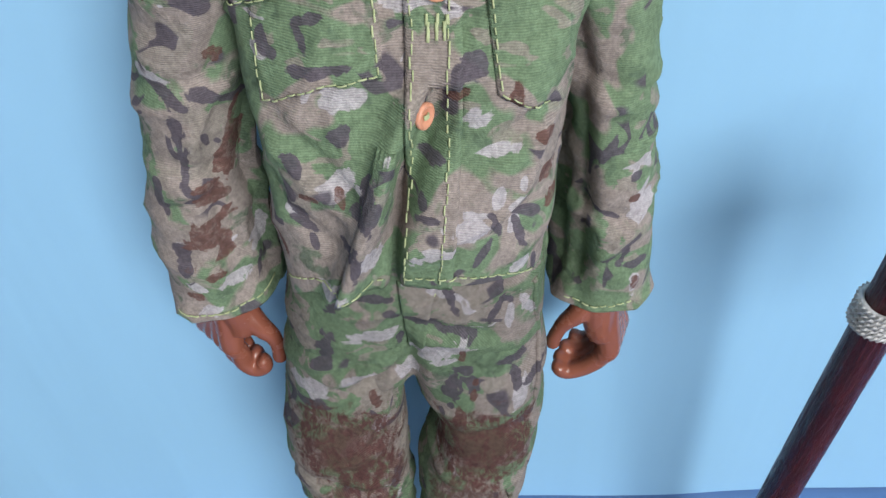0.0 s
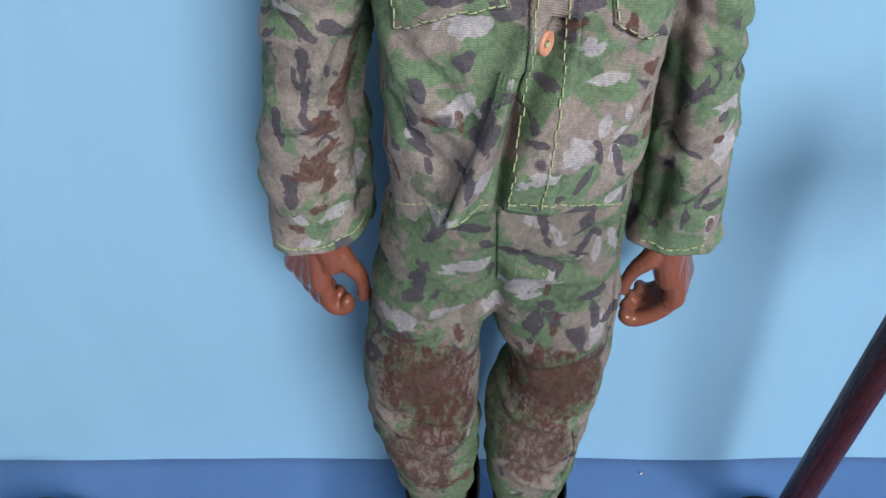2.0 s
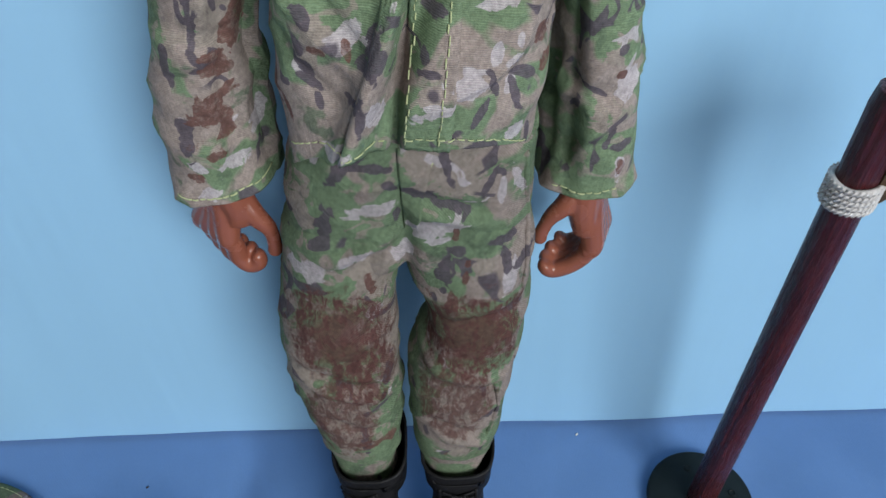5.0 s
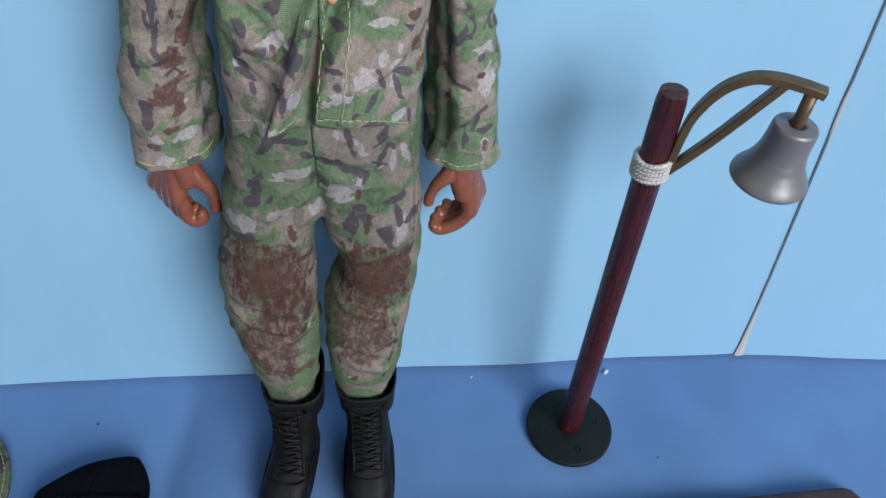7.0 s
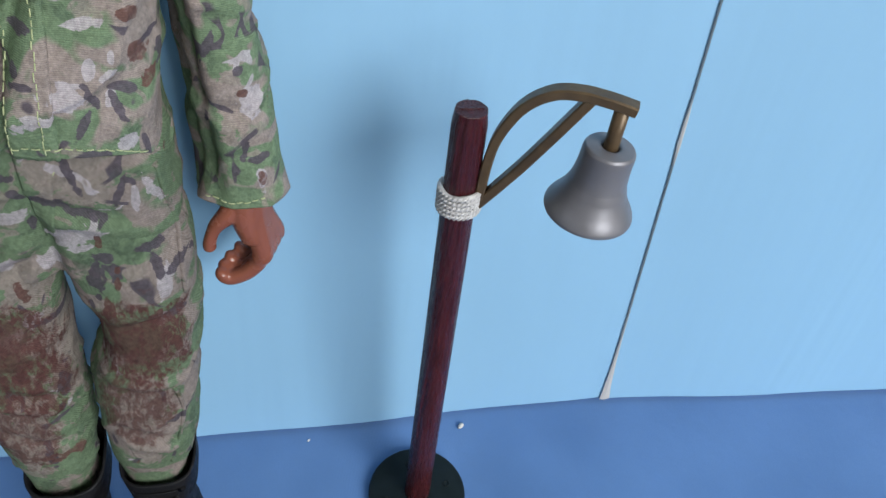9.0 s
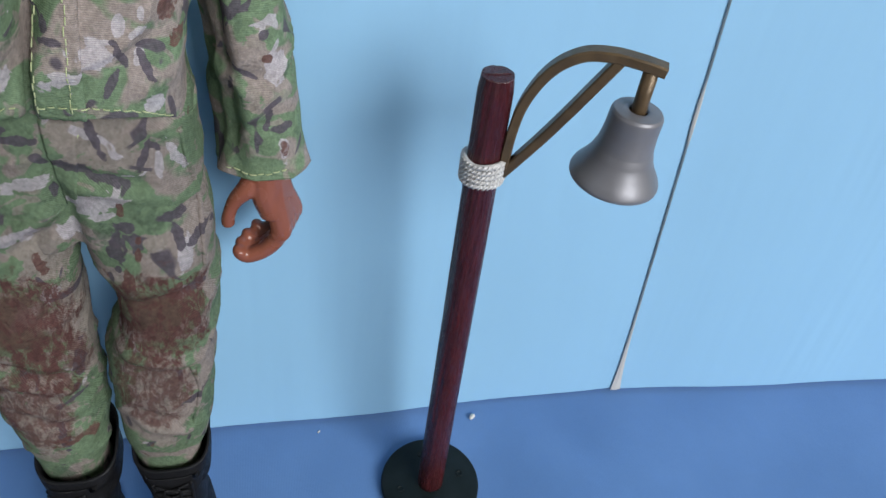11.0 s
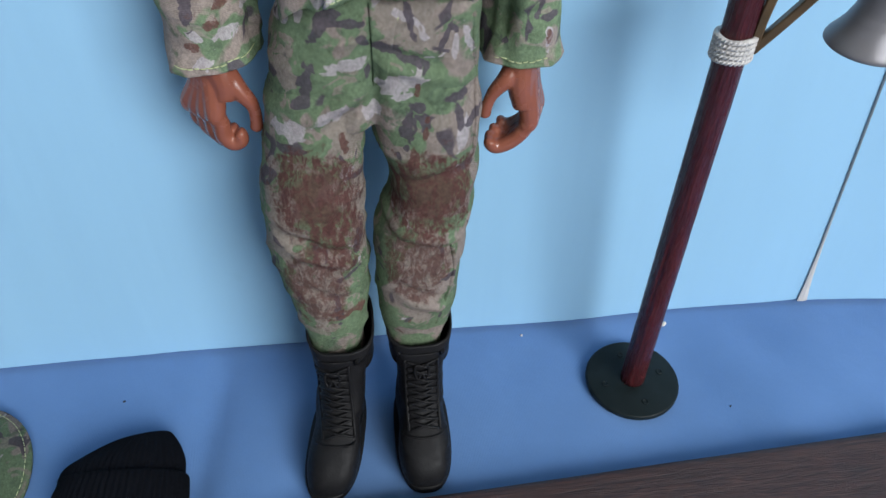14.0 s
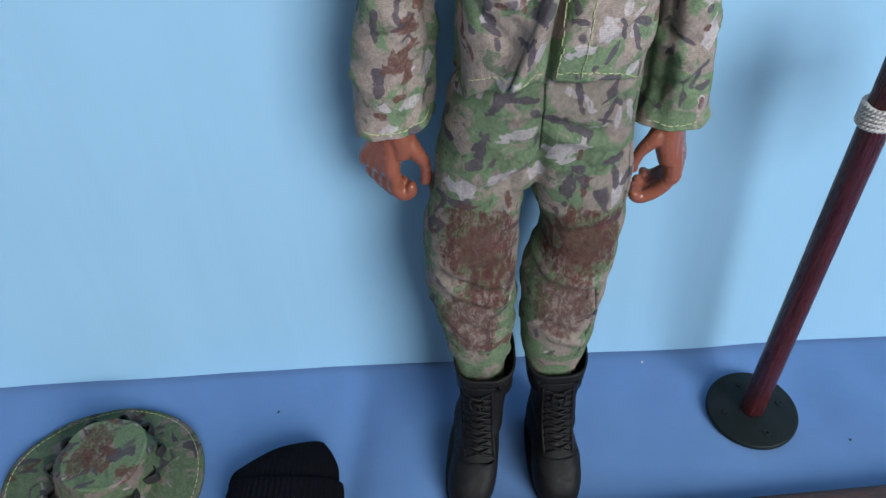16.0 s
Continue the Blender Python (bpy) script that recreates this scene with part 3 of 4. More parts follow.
def room():
    """A plain room that closes the place, with a window opening on either side."""
    for name, x0, x1, y0, y1, z0, z1 in (("wall_back", -2.0, 2.0, 1.2, 1.3, -0.75, 2.3), ("wall_east", 1.9, 2.0, -2.2, 1.2, -0.75, 2.3)):
        tagged(part(name, box(bmesh.new(), x0, x1, y0, y1, z0, z1), PLASTER, smooth=False), "plain off-white plaster wall", "wall", kind="structure")
    west = bmesh.new()
    for y0, y1, z0, z1 in ((-2.2, 1.2, -0.75, 0.70), (-2.2, 1.2, 1.90, 2.3), (-2.2, -1.95, 0.70, 1.90), (-0.35, 1.2, 0.70, 1.90)):
        box(west, -2.0, -1.9, y0, y1, z0, z1)
    tagged(part("wall_west", west, PLASTER, smooth=False), "plain off-white plaster wall with a window opening", "wall", kind="structure")
    south = bmesh.new()
    for x0, x1, z0, z1 in ((-2.0, 2.0, -0.75, 0.75), (-2.0, 2.0, 2.15, 2.3), (-2.0, 0.48, 0.75, 2.15), (1.98, 2.0, 0.75, 2.15)):
        box(south, x0, x1, -2.3, -2.2, z0, z1)
    tagged(part("wall_south", south, PLASTER, smooth=False), "plain off-white plaster wall with a window opening", "wall", kind="structure")
    tagged(part("ceiling", box(bmesh.new(), -2.0, 2.0, -2.3, 1.3, 2.3, 2.4), PLASTER, smooth=False), "plain white ceiling", "ceiling", kind="structure")
    tagged(part("floor_boards", box(bmesh.new(), -2.0, 2.0, -2.3, 1.3, -0.85, -0.75), TABLE, smooth=False), "plain wooden room floor", "floor", kind="structure")
    tagged(part("ground_table", box(bmesh.new(), -0.65, 0.7, -0.45, 0.35, -0.75, -0.006, 0.003), TABLE, smooth=False), "plain wooden stand under the blue cloth", "table", kind="structure")


room()


def front_plank():
    bm = bmesh.new()
    x0, x1, y0, y1 = -0.42, 0.212, -0.1305, -0.0725
    nx, prof = 200, []
    w, top, r = (y1 - y0), 0.0068, 0.0022
    for y, z in ((y0, -0.0005), (y0, top - r), (y0 + r * 0.3, top - r * 0.3), (y0 + r, top)):
        prof.append((y, z))
    for k in range(1, 24):
        prof.append((y0 + r + (w - 2 * r) * k / 24, top))
    for y, z in ((y1 - r, top), (y1 - r * 0.3, top - r * 0.3), (y1, top - r), (y1, -0.0005)):
        prof.append((y, z))
    rings = []
    for i in range(nx + 1):
        x = x0 + (x1 - x0) * i / nx
        end = max(0.0, 1 - (x1 - x) / 0.007)
        squeeze = 1 - 0.16 * end**2.2
        ring = []
        for y, z in prof:
            yy = (y - (y0 + y1) / 2) * squeeze + (y0 + y1) / 2
            g = 0.0
            if z > 0.004:
                g = -0.0006 * max(0, noise.noise(Vector((x * 9, y * 330, 2)))) - 0.0004 * max(0, noise.noise(Vector((x * 25, y * 800, 6))))
            ring.append(Vector((x, yy + 0.034 * x, z * (1 - 0.25 * end**2.5) + g)))
        rings.append(ring)
    skin(bm, rings, (True, True))
    return tagged(part("plank", bm, PLANK), "dark brown grained plank with a rounded end on the blue cloth", "plank")


front_plank()


# ---- the doll and its clothes ----
MIDDLE = 0.010


def wrinkle(amount, seed, tall=1.0, ring=0.0):
    def folds(p, a, u):
        n1 = noise.noise(Vector((p.x * 62 + seed, p.y * 62, p.z * 62 * tall + p.x * 35)))
        n2 = noise.noise(Vector((p.x * 130 + seed * 3, p.y * 130, p.z * 150 * tall)))
        ridge = 1 - 2 * abs(noise.noise(Vector((p.x * 45 + seed, p.y * 45 + 3, p.z * 75 - p.x * 40))))
        return amount * (0.7 * n1 + 0.3 * n2 + 0.8 * ridge**3) + ring * math.sin(p.z * 520 + 2.5 * math.sin(a + seed))
    return folds


def fist(bm, knuckle, side, fan, curl, thumb, wrist, palm):
    """A half-open vinyl fist in millimetres round its first knuckle. fan: the step from finger to finger; curl: the first finger's way."""
    k = Vector(knuckle)

    def at(x, y, z):
        return (k + Vector((side * x, y, z))) / 1000
    wx, wy, wz = wrist
    for n in range(4):
        fx, fy, fz = (c * n for c in fan)
        s = (1.0, 1.03, 0.98, 0.86)[n]
        tube(bm, [at(fx + x * s, fy + 0.25 * n, fz + z * s) for x, z in curl], 0.00245 * s, 12, 34, taper=lambda u: (1.06 - 0.16 * u) * min(1.0, math.sqrt(max(0.03, (1 - u) / 0.10))))
        tube(bm, [at(wx + 0.35 * (fx - 2.0), wy + 0.30 * fy - 1.0, wz), at(0.5 * fx + 0.45 * wx, 0.5 * (fy + wy) - 0.6, 0.52 * wz + 0.5 * fz), at(fx, fy, fz), at(fx + curl[1][0], fy, fz + curl[1][1] * 0.5)], 0.0028, 12, 24, taper=lambda u: 1.45 - 0.58 * u)
    tube(bm, [at(wx + 0.5, wy - 2.0, wz), at(*palm[0]), at(*palm[1])], 0.0040, 14, 24, taper=lambda u: 1.15 - 0.35 * u)
    tube(bm, [at(wx, wy, wz + 12), at(wx, wy, wz + 3), at(wx, wy, wz - 2)], 0.0058, 18, 14)
    tube(bm, [at(wx + 1.5, wy - 2.0, wz - 1), *[at(*q) for q in thumb]], 0.0020, 12, 34, taper=lambda u: (1.75 - 0.95 * min(1.0, 1.7 * u) + 0.15 * u) * min(1.0, math.sqrt(max(0.03, (1 - u) / 0.10))))


def doll():
    bm = bmesh.new()
    fist(bm, (-39.5, -14.0, 127.7), 1, (-2.5, 2.3, 0.2), ((0, 0), (0.8, -3.5), (0.9, -7.3), (2.9, -10.2), (5.2, -9.6), (5.4, -7.6), (4.4, -6.6)), ((7.4, 0.5, 7.0), (10.4, -0.3, 2.5), (10.9, -0.8, -2.4), (10.2, -1.0, -6.0)), (1.8, 5.0, 15.0), ((4.2, 1.2, 9.0), (3.4, 0.8, 4.6)))
    fist(bm, (51.0, -12.0, 117.4), -1, (-1.1, 2.5, 0.3), ((0, 0), (2.0, -4.1), (5.3, -7.4), (9.4, -9.0), (11.4, -7.6), (10.8, -5.8)), ((8.0, 0.5, 14.5), (11.6, 0.0, 10.5), (13.6, -0.3, 5.4), (13.6, -0.3, 2.4)), (3.2, 5.0, 19.0), ((3.6, 1.0, 12.0), (2.2, 0.6, 5.0)))
    # limbs and trunk inside the clothes, the neck and a plain head
    tube(bm, [(-0.010, -0.003, 0.226), (-0.026, -0.004, 0.20), (-0.0370, -0.008, 0.150)], 0.0055, 14, 16)
    tube(bm, [(0.031, -0.002, 0.226), (0.043, -0.004, 0.20), (0.0470, -0.007, 0.142)], 0.0052, 14, 16)
    stack([(MIDDLE, -0.012, 0.140, 0.018, 0.012), (MIDDLE, -0.013, 0.17, 0.017, 0.011), (MIDDLE, -0.009, 0.21, 0.020, 0.012), (MIDDLE, -0.004, 0.232, 0.018, 0.009), (MIDDLE + 0.002, -0.001, 0.239, 0.0085, 0.0075), (MIDDLE + 0.002, -0.001, 0.254, 0.0072, 0.0075)], 34, 32, 2.2, close=(True, True), bm=bm)
    tube(bm, [(-0.006, -0.013, 0.15), (-0.012, -0.017, 0.10), (-0.0125, -0.029, 0.03)], 0.006, 14, 16)
    tube(bm, [(0.024, -0.013, 0.15), (0.018, -0.017, 0.10), (0.0125, -0.029, 0.03)], 0.006, 14, 16)
    stack([(MIDDLE + 0.002, -0.001, 0.250, 0.006, 0.007), (MIDDLE + 0.002, -0.003, 0.257, 0.0105, 0.0125), (MIDDLE + 0.002, -0.002, 0.272, 0.0125, 0.0150), (MIDDLE + 0.002, -0.001, 0.286, 0.0110, 0.0135), (MIDDLE + 0.002, 0.0, 0.294, 0.0040, 0.0050)], 26, 32, 2.1, close=(True, True), bm=bm)
    ob = tagged(part("doll", bm, VINYL), "brown vinyl doll standing upright in army clothes", "doll")
    mod = ob.modifiers.new("blend", "REMESH")
    mod.mode, mod.voxel_size, mod.use_smooth_shade = "VOXEL", 0.00036, True
    soft = ob.modifiers.new("soft", "SMOOTH")
    soft.factor, soft.iterations = 0.5, 7
    return ob


doll()


CREASES = ((0.0055, 0.1545, 0.0230, 0.1475, -0.0018), (0.0050, 0.1505, 0.0220, 0.1440, 0.0015), (0.0030, 0.1425, -0.0130, 0.1335, 0.0021), (0.0030, 0.1380, -0.0110, 0.1295, -0.0018), (0.0100, 0.1120, 0.0290, 0.1160, -0.0015), (0.0060, 0.0970, 0.0270, 0.0905, 0.0018), (-0.0260, 0.0985, -0.0030, 0.0875, -0.0021), (-0.0260, 0.0945, -0.0040, 0.0835, 0.0018), (-0.0220, 0.0780, -0.0060, 0.0700, -0.0015), (0.0080, 0.0760, 0.0240, 0.0680, -0.0017), (0.0080, 0.0720, 0.0240, 0.0640, 0.0014))
CREASES_JACKET = ((-0.0120, 0.2040, 0.0060, 0.1860, -0.0012), (-0.0135, 0.2000, 0.0030, 0.1830, 0.0011), (-0.0150, 0.1930, -0.0030, 0.1780, -0.0012), (0.0370, 0.2030, 0.0210, 0.1930, -0.0012), (0.0370, 0.1990, 0.0220, 0.1880, 0.0011), (0.0370, 0.1900, 0.0240, 0.1790, -0.0013), (0.0370, 0.1850, 0.0280, 0.1740, 0.0011))
CREASES_SLEEVE = ((-0.0430, 0.1990, -0.0200, 0.2030, -0.0012), (-0.0430, 0.1950, -0.0200, 0.1990, 0.0010), (-0.0450, 0.1870, -0.0220, 0.1810, -0.0011), (-0.0460, 0.1730, -0.0240, 0.1790, -0.0010), (-0.0470, 0.1600, -0.0260, 0.1560, 0.0010), (0.0380, 0.1990, 0.0540, 0.1930, -0.0012), (0.0380, 0.1950, 0.0540, 0.1890, 0.0011), (0.0380, 0.1800, 0.0540, 0.1850, -0.0012), (0.0370, 0.1710, 0.0540, 0.1650, -0.0012), (0.0370, 0.1670, 0.0540, 0.1610, 0.0010), (0.0380, 0.1520, 0.0540, 0.1560, -0.0010))


def creases(p, rows, limit=-0.010):
    """Drawn folds; rows: x, z of both ends, height. Only the cloth nearer than limit has them."""
    total = 0.0
    if p.y > limit:
        return total
    fade = min(1.0, (limit - p.y) / 0.004)
    for x0, z0, x1, z1, h in rows:
        wx, wz = x1 - x0, z1 - z0
        t = ((p.x - x0) * wx + (p.z - z0) * wz) / (wx * wx + wz * wz)
        if -0.1 < t < 1.1:
            d = ((p.x - x0) * wz - (p.z - z0) * wx) / math.hypot(wx, wz)
            total += fade * h * math.exp(-(d / 0.0015) ** 2) * math.sin(math.pi * min(max((t + 0.1) / 1.2, 0), 1)) ** 0.7
    return total


def with_creases(folds, rows, limit=-0.010):
    return lambda p, a, u: folds(p, a, u) + creases(p, rows, limit)


def drag_fold(p):
    """The long fold that runs down from the second button to the lower hem."""
    t = (0.205 - p.z) / 0.04
    if p.y > -0.012 or not 0 < t < 1.05:
        return 0.0
    d = p.x - (0.0125 - 0.0175 * t)
    return 0.0040 * math.exp(-(d / 0.0026) ** 2) - 0.0052 * math.exp(-((d - 0.0048) / 0.0026) ** 2) * min(1.0, 1.6 - 1.2 * t)


def wing_cloth(corners, thick=0.0009, n=14):
    """A collar wing: a bowed sheet between four corners."""
    bm = bmesh.new()
    tl, tr, br, bl = [Vector(c) for c in corners]
    up = (tr - tl).cross(bl - tl).normalized()
    up = up if up.y < 0 else -up
    sheets = []
    for side in (1, -1):
        grid = []
        for j in range(n + 1):
            row = []
            for i in range(n + 1):
                u, v = i / n, j / n
                p = tl.lerp(tr, u).lerp(bl.lerp(br, u), v)
                p += up * (0.0012 * math.sin(math.pi * v) + 0.0004 * noise.noise(p * 260) + side * thick / 2)
                row.append(bm.verts.new(p))
            grid.append(row)
        sheets.append(grid)
        for j in range(n):
            for i in range(n):
                bm.faces.new((grid[j][i], grid[j][i + 1], grid[j + 1][i + 1], grid[j + 1][i]))
    ring = [(0, i) for i in range(n)] + [(j, n) for j in range(n)] + [(n, n - i) for i in range(n)] + [(n - j, 0) for j in range(n)]
    for (a, b), (c, d) in zip(ring, ring[1:] + ring[:1]):
        bm.faces.new((sheets[0][a][b], sheets[0][c][d], sheets[1][c][d], sheets[1][a][b]))
    return bm


def jacket():
    root = thing("jacket", (MIDDLE, -0.012, 0.165), "camouflage twill jacket with peach buttons worn by the doll", "jacket")
    cloth_folds = wrinkle(0.0016, 4.0, 0.8)

    def trunk_folds(p, a, u):
        gap = 0.0
        if p.y < -0.02 and p.z < 0.203:
            edge = 0.0124 - 0.0016 * (0.203 - p.z) / 0.01
            gap = -0.0028 * math.exp(-((p.x - edge + 0.0012) / 0.0011) ** 2) * min(1.0, (0.203 - p.z) / 0.012)
        return cloth_folds(p, a, u) + gap + drag_fold(p) + creases(p, CREASES_JACKET, -0.014) + 0.0008 * math.sin(5 * a + 1) * max(0, 1 - u * 3)
    trunk_mesh = stack([(0.0090, -0.0135, 0.1684, 0.0250, 0.0190), (0.0095, -0.0135, 0.1770, 0.0248, 0.0190), (0.0106, -0.0123, 0.1880, 0.0256, 0.0185), (0.0112, -0.0103, 0.2020, 0.0265, 0.0164), (0.0120, -0.0066, 0.2150, 0.0283, 0.0143), (0.0124, -0.0034, 0.2270, 0.0280, 0.0130), (0.0118, -0.0012, 0.2350, 0.0228, 0.0112), (0.0120, -0.0005, 0.2405, 0.0150, 0.0095), (0.0122, -0.0003, 0.2425, 0.0105, 0.0085)], 150, 220, 3.2, trunk_folds, (0.012, 0.004))
    for v in trunk_mesh.verts:
        low = max(0.0, min(1.0, (0.190 - v.co.z) / 0.018))
        q = min(1.0, abs(v.co.x - 0.0092) / 0.0249)
        depth = -0.0135 - 0.0190 * (1 - q**2.5) ** 0.4 if v.co.y < -0.0135 else v.co.y
        v.co.z -= low * min(0.008, max(0.0, 0.72 * (depth + 0.0315)))
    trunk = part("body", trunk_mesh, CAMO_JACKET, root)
    def fall_back(folds, side, depth):
        def f(p, a, u):
            turn = (a - 1.5 * math.pi) * side
            if turn < 0.05 or turn > 2.2:
                return folds(p, a, u)
            back = min(1.0, (turn - 0.05) / 0.55) * min(1.0, max(0.0, (2.2 - turn) / 0.8))
            return folds(p, a, u) - depth * back * back * (3 - 2 * back) * min(1.0, 1.6 - 1.5 * u) * min(1.0, 0.25 + 5 * u)
        return f
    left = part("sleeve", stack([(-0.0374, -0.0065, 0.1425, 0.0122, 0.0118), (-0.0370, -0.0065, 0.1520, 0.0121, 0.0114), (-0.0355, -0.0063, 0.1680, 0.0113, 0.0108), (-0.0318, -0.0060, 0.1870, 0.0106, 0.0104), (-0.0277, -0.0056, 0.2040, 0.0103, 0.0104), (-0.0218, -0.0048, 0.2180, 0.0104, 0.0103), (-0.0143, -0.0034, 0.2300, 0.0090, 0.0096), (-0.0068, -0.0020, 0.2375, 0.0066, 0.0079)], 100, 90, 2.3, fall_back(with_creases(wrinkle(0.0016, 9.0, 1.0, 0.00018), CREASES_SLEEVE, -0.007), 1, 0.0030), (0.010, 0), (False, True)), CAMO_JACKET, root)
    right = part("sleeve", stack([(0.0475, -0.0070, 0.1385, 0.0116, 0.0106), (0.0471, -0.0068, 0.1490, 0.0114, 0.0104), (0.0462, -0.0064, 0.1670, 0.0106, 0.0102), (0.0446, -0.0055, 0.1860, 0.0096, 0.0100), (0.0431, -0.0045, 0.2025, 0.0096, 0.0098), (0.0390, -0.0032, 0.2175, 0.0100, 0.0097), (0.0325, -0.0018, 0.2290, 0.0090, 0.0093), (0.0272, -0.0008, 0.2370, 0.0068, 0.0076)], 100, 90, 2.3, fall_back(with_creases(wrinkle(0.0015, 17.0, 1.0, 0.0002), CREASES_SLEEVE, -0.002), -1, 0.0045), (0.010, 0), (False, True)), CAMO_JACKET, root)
    front = Surface([trunk, left, right])
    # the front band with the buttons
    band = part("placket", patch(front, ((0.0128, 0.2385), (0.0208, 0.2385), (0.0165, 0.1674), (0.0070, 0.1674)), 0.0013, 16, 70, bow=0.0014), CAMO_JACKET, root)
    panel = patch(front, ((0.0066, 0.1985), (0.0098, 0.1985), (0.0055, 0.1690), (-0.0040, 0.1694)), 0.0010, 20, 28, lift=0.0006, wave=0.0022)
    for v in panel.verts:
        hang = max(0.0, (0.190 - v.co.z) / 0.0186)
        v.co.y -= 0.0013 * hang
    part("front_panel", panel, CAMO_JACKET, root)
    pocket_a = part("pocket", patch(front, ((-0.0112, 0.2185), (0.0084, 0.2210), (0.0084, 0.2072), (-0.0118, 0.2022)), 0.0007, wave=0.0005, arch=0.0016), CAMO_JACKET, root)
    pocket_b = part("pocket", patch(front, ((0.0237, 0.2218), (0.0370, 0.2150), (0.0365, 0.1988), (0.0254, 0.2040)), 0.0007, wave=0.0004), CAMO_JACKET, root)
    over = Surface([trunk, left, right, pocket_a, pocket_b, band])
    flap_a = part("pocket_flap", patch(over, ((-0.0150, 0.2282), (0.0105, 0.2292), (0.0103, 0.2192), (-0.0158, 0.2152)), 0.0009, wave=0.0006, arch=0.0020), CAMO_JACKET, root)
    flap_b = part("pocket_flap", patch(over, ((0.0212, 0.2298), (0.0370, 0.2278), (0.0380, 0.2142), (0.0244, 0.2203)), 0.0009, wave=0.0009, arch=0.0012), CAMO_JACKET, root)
    top = Surface([trunk, left, right, pocket_a, pocket_b, band, flap_a, flap_b])
    # collar wings and neck band
    for corners in (((-0.0085, -0.0085, 0.2455), (0.0055, -0.0110, 0.2455), (0.0035, -0.0165, 0.2405), (-0.0095, -0.0160, 0.2372)), ((0.0035, -0.0120, 0.2450), (0.0068, -0.0115, 0.2440), (0.0128, -0.0165, 0.2352), (0.0058, -0.0168, 0.2362)), ((0.0190, -0.0105, 0.2455), (0.0250, -0.0090, 0.2450), (0.0225, -0.0150, 0.2392), (0.0143, -0.0160, 0.2362)), ((0.0240, -0.0090, 0.2455), (0.0310, -0.0060, 0.2440), (0.0330, -0.0125, 0.2392), (0.0238, -0.0145, 0.2395))):
        wing = wing_cloth(corners)
        w = part("collar", wing, CAMO_JACKET, root)
        on = Surface([w])
        edge = [Vector(corners[i]) for i in (3, 2, 1)]
        mid = sum((Vector(c) for c in corners), Vector()) / 4
        path = [e.lerp(mid, 0.12) for e in edge]
        part("stitching", stitches(on, [(q.x, q.z) for q in path[:2]], lift=0.0001), THREAD, w, "yellow-green thread stitching")
    ring = [(MIDDLE + 0.002 + 0.0112 * math.cos(a), -0.001 + 0.0105 * math.sin(a), 0.2425 + 0.0012 * math.sin(a)) for a in np.linspace(-math.pi * 0.42, math.pi * 1.42, 22)]
    part("neckband", tube(bmesh.new(), ring, 0.0021, 10, 66), CAMO_JACKET, root)
    # buttons: a dished disc with a raised rim and a knot of thread
    for x, z, tip in ((-0.0018, 0.2231, 0.0), (0.0170, 0.2194, 0.1), (0.0136, 0.2022, 0.2), (0.0172, 0.2375, 0.9), (0.0328, 0.2206, 0.35)):
        p, n = top.front(x, z, lift=0.0002)
        n = (n + Vector((tip * 0.6, -0.4, 0.25))).normalized()
        tilt = n.to_track_quat("Z", "Y").to_matrix().to_4x4()
        b = part("button", turned(bmesh.new(), ((0.0005, 0.0), (0.0020, 0.0), (0.0022, 0.0004), (0.00215, 0.0009), (0.0018, 0.0011), (0.0014, 0.0009), (0.0011, 0.0006), (0.0004, 0.0006)), p, 32, tilt=tilt), BUTTON, root, "peach plastic button")
        knot = bmesh.new()
        for k in range(3):
            d = tilt.to_3x3() @ Vector((0.0006, 0.00025 * (k - 1), 0.0008))
            e = tilt.to_3x3() @ Vector((-0.0006, 0.00025 * (k - 1), 0.0008))
            tube(knot, [p + d, p + (d + e) / 2 + n * 0.0003, p + e], 0.0002, 6, 6)
        part("thread", knot, THREAD, b, "pale green thread knot")
    # hem, pocket and band stitching
    lines = [[(-0.0144, 0.2276), (-0.0070, 0.2292), (-0.0017, 0.2299), (0.0045, 0.2296), (0.0098, 0.2286)], [(-0.0143, 0.2268), (-0.0151, 0.2160)], [(0.0097, 0.2278), (0.0096, 0.2200)], [(-0.0151, 0.2160), (-0.0080, 0.2184), (-0.0020, 0.2199), (0.0040, 0.2203), (0.0096, 0.2200)],
             [(-0.0109, 0.2150), (-0.0113, 0.2028)], [(0.0077, 0.2185), (0.0077, 0.2077)], [(-0.0113, 0.2028), (-0.0065, 0.2051), (-0.0018, 0.2068), (0.0030, 0.2077), (0.0077, 0.2078)],
             [(0.0217, 0.2292), (0.0288, 0.2294), (0.0364, 0.2273)], [(0.0248, 0.2210), (0.0308, 0.2192), (0.0374, 0.2150)], [(0.0246, 0.2193), (0.0260, 0.2047), (0.0338, 0.2002)],
             [(-0.0150, 0.2294), (-0.0080, 0.2312), (-0.0010, 0.2318), (0.0060, 0.2314), (0.0118, 0.2304)], [(0.0200, 0.2312), (0.0225, 0.2308)],
             [(0.0135, 0.2370), (0.0131, 0.2140), (0.0115, 0.1930), (0.0080, 0.1700)], [(0.0190, 0.2340), (0.0185, 0.2140), (0.0172, 0.1930), (0.0146, 0.1700)],
             [(0.0080, 0.1715), (0.0160, 0.1715), (0.0250, 0.1692), (0.0318, 0.1640)], [(0.0050, 0.1718), (-0.0010, 0.1712), (-0.0080, 0.1702), (-0.0140, 0.1672)]]
    whole = Surface([o for o in root.children if o.name.split(".")[0] not in ("button", "stitching")])
    for k, line in enumerate(lines):
        part("stitching", stitches(whole, line, seed=k), THREAD, root, "yellow-green thread stitching")
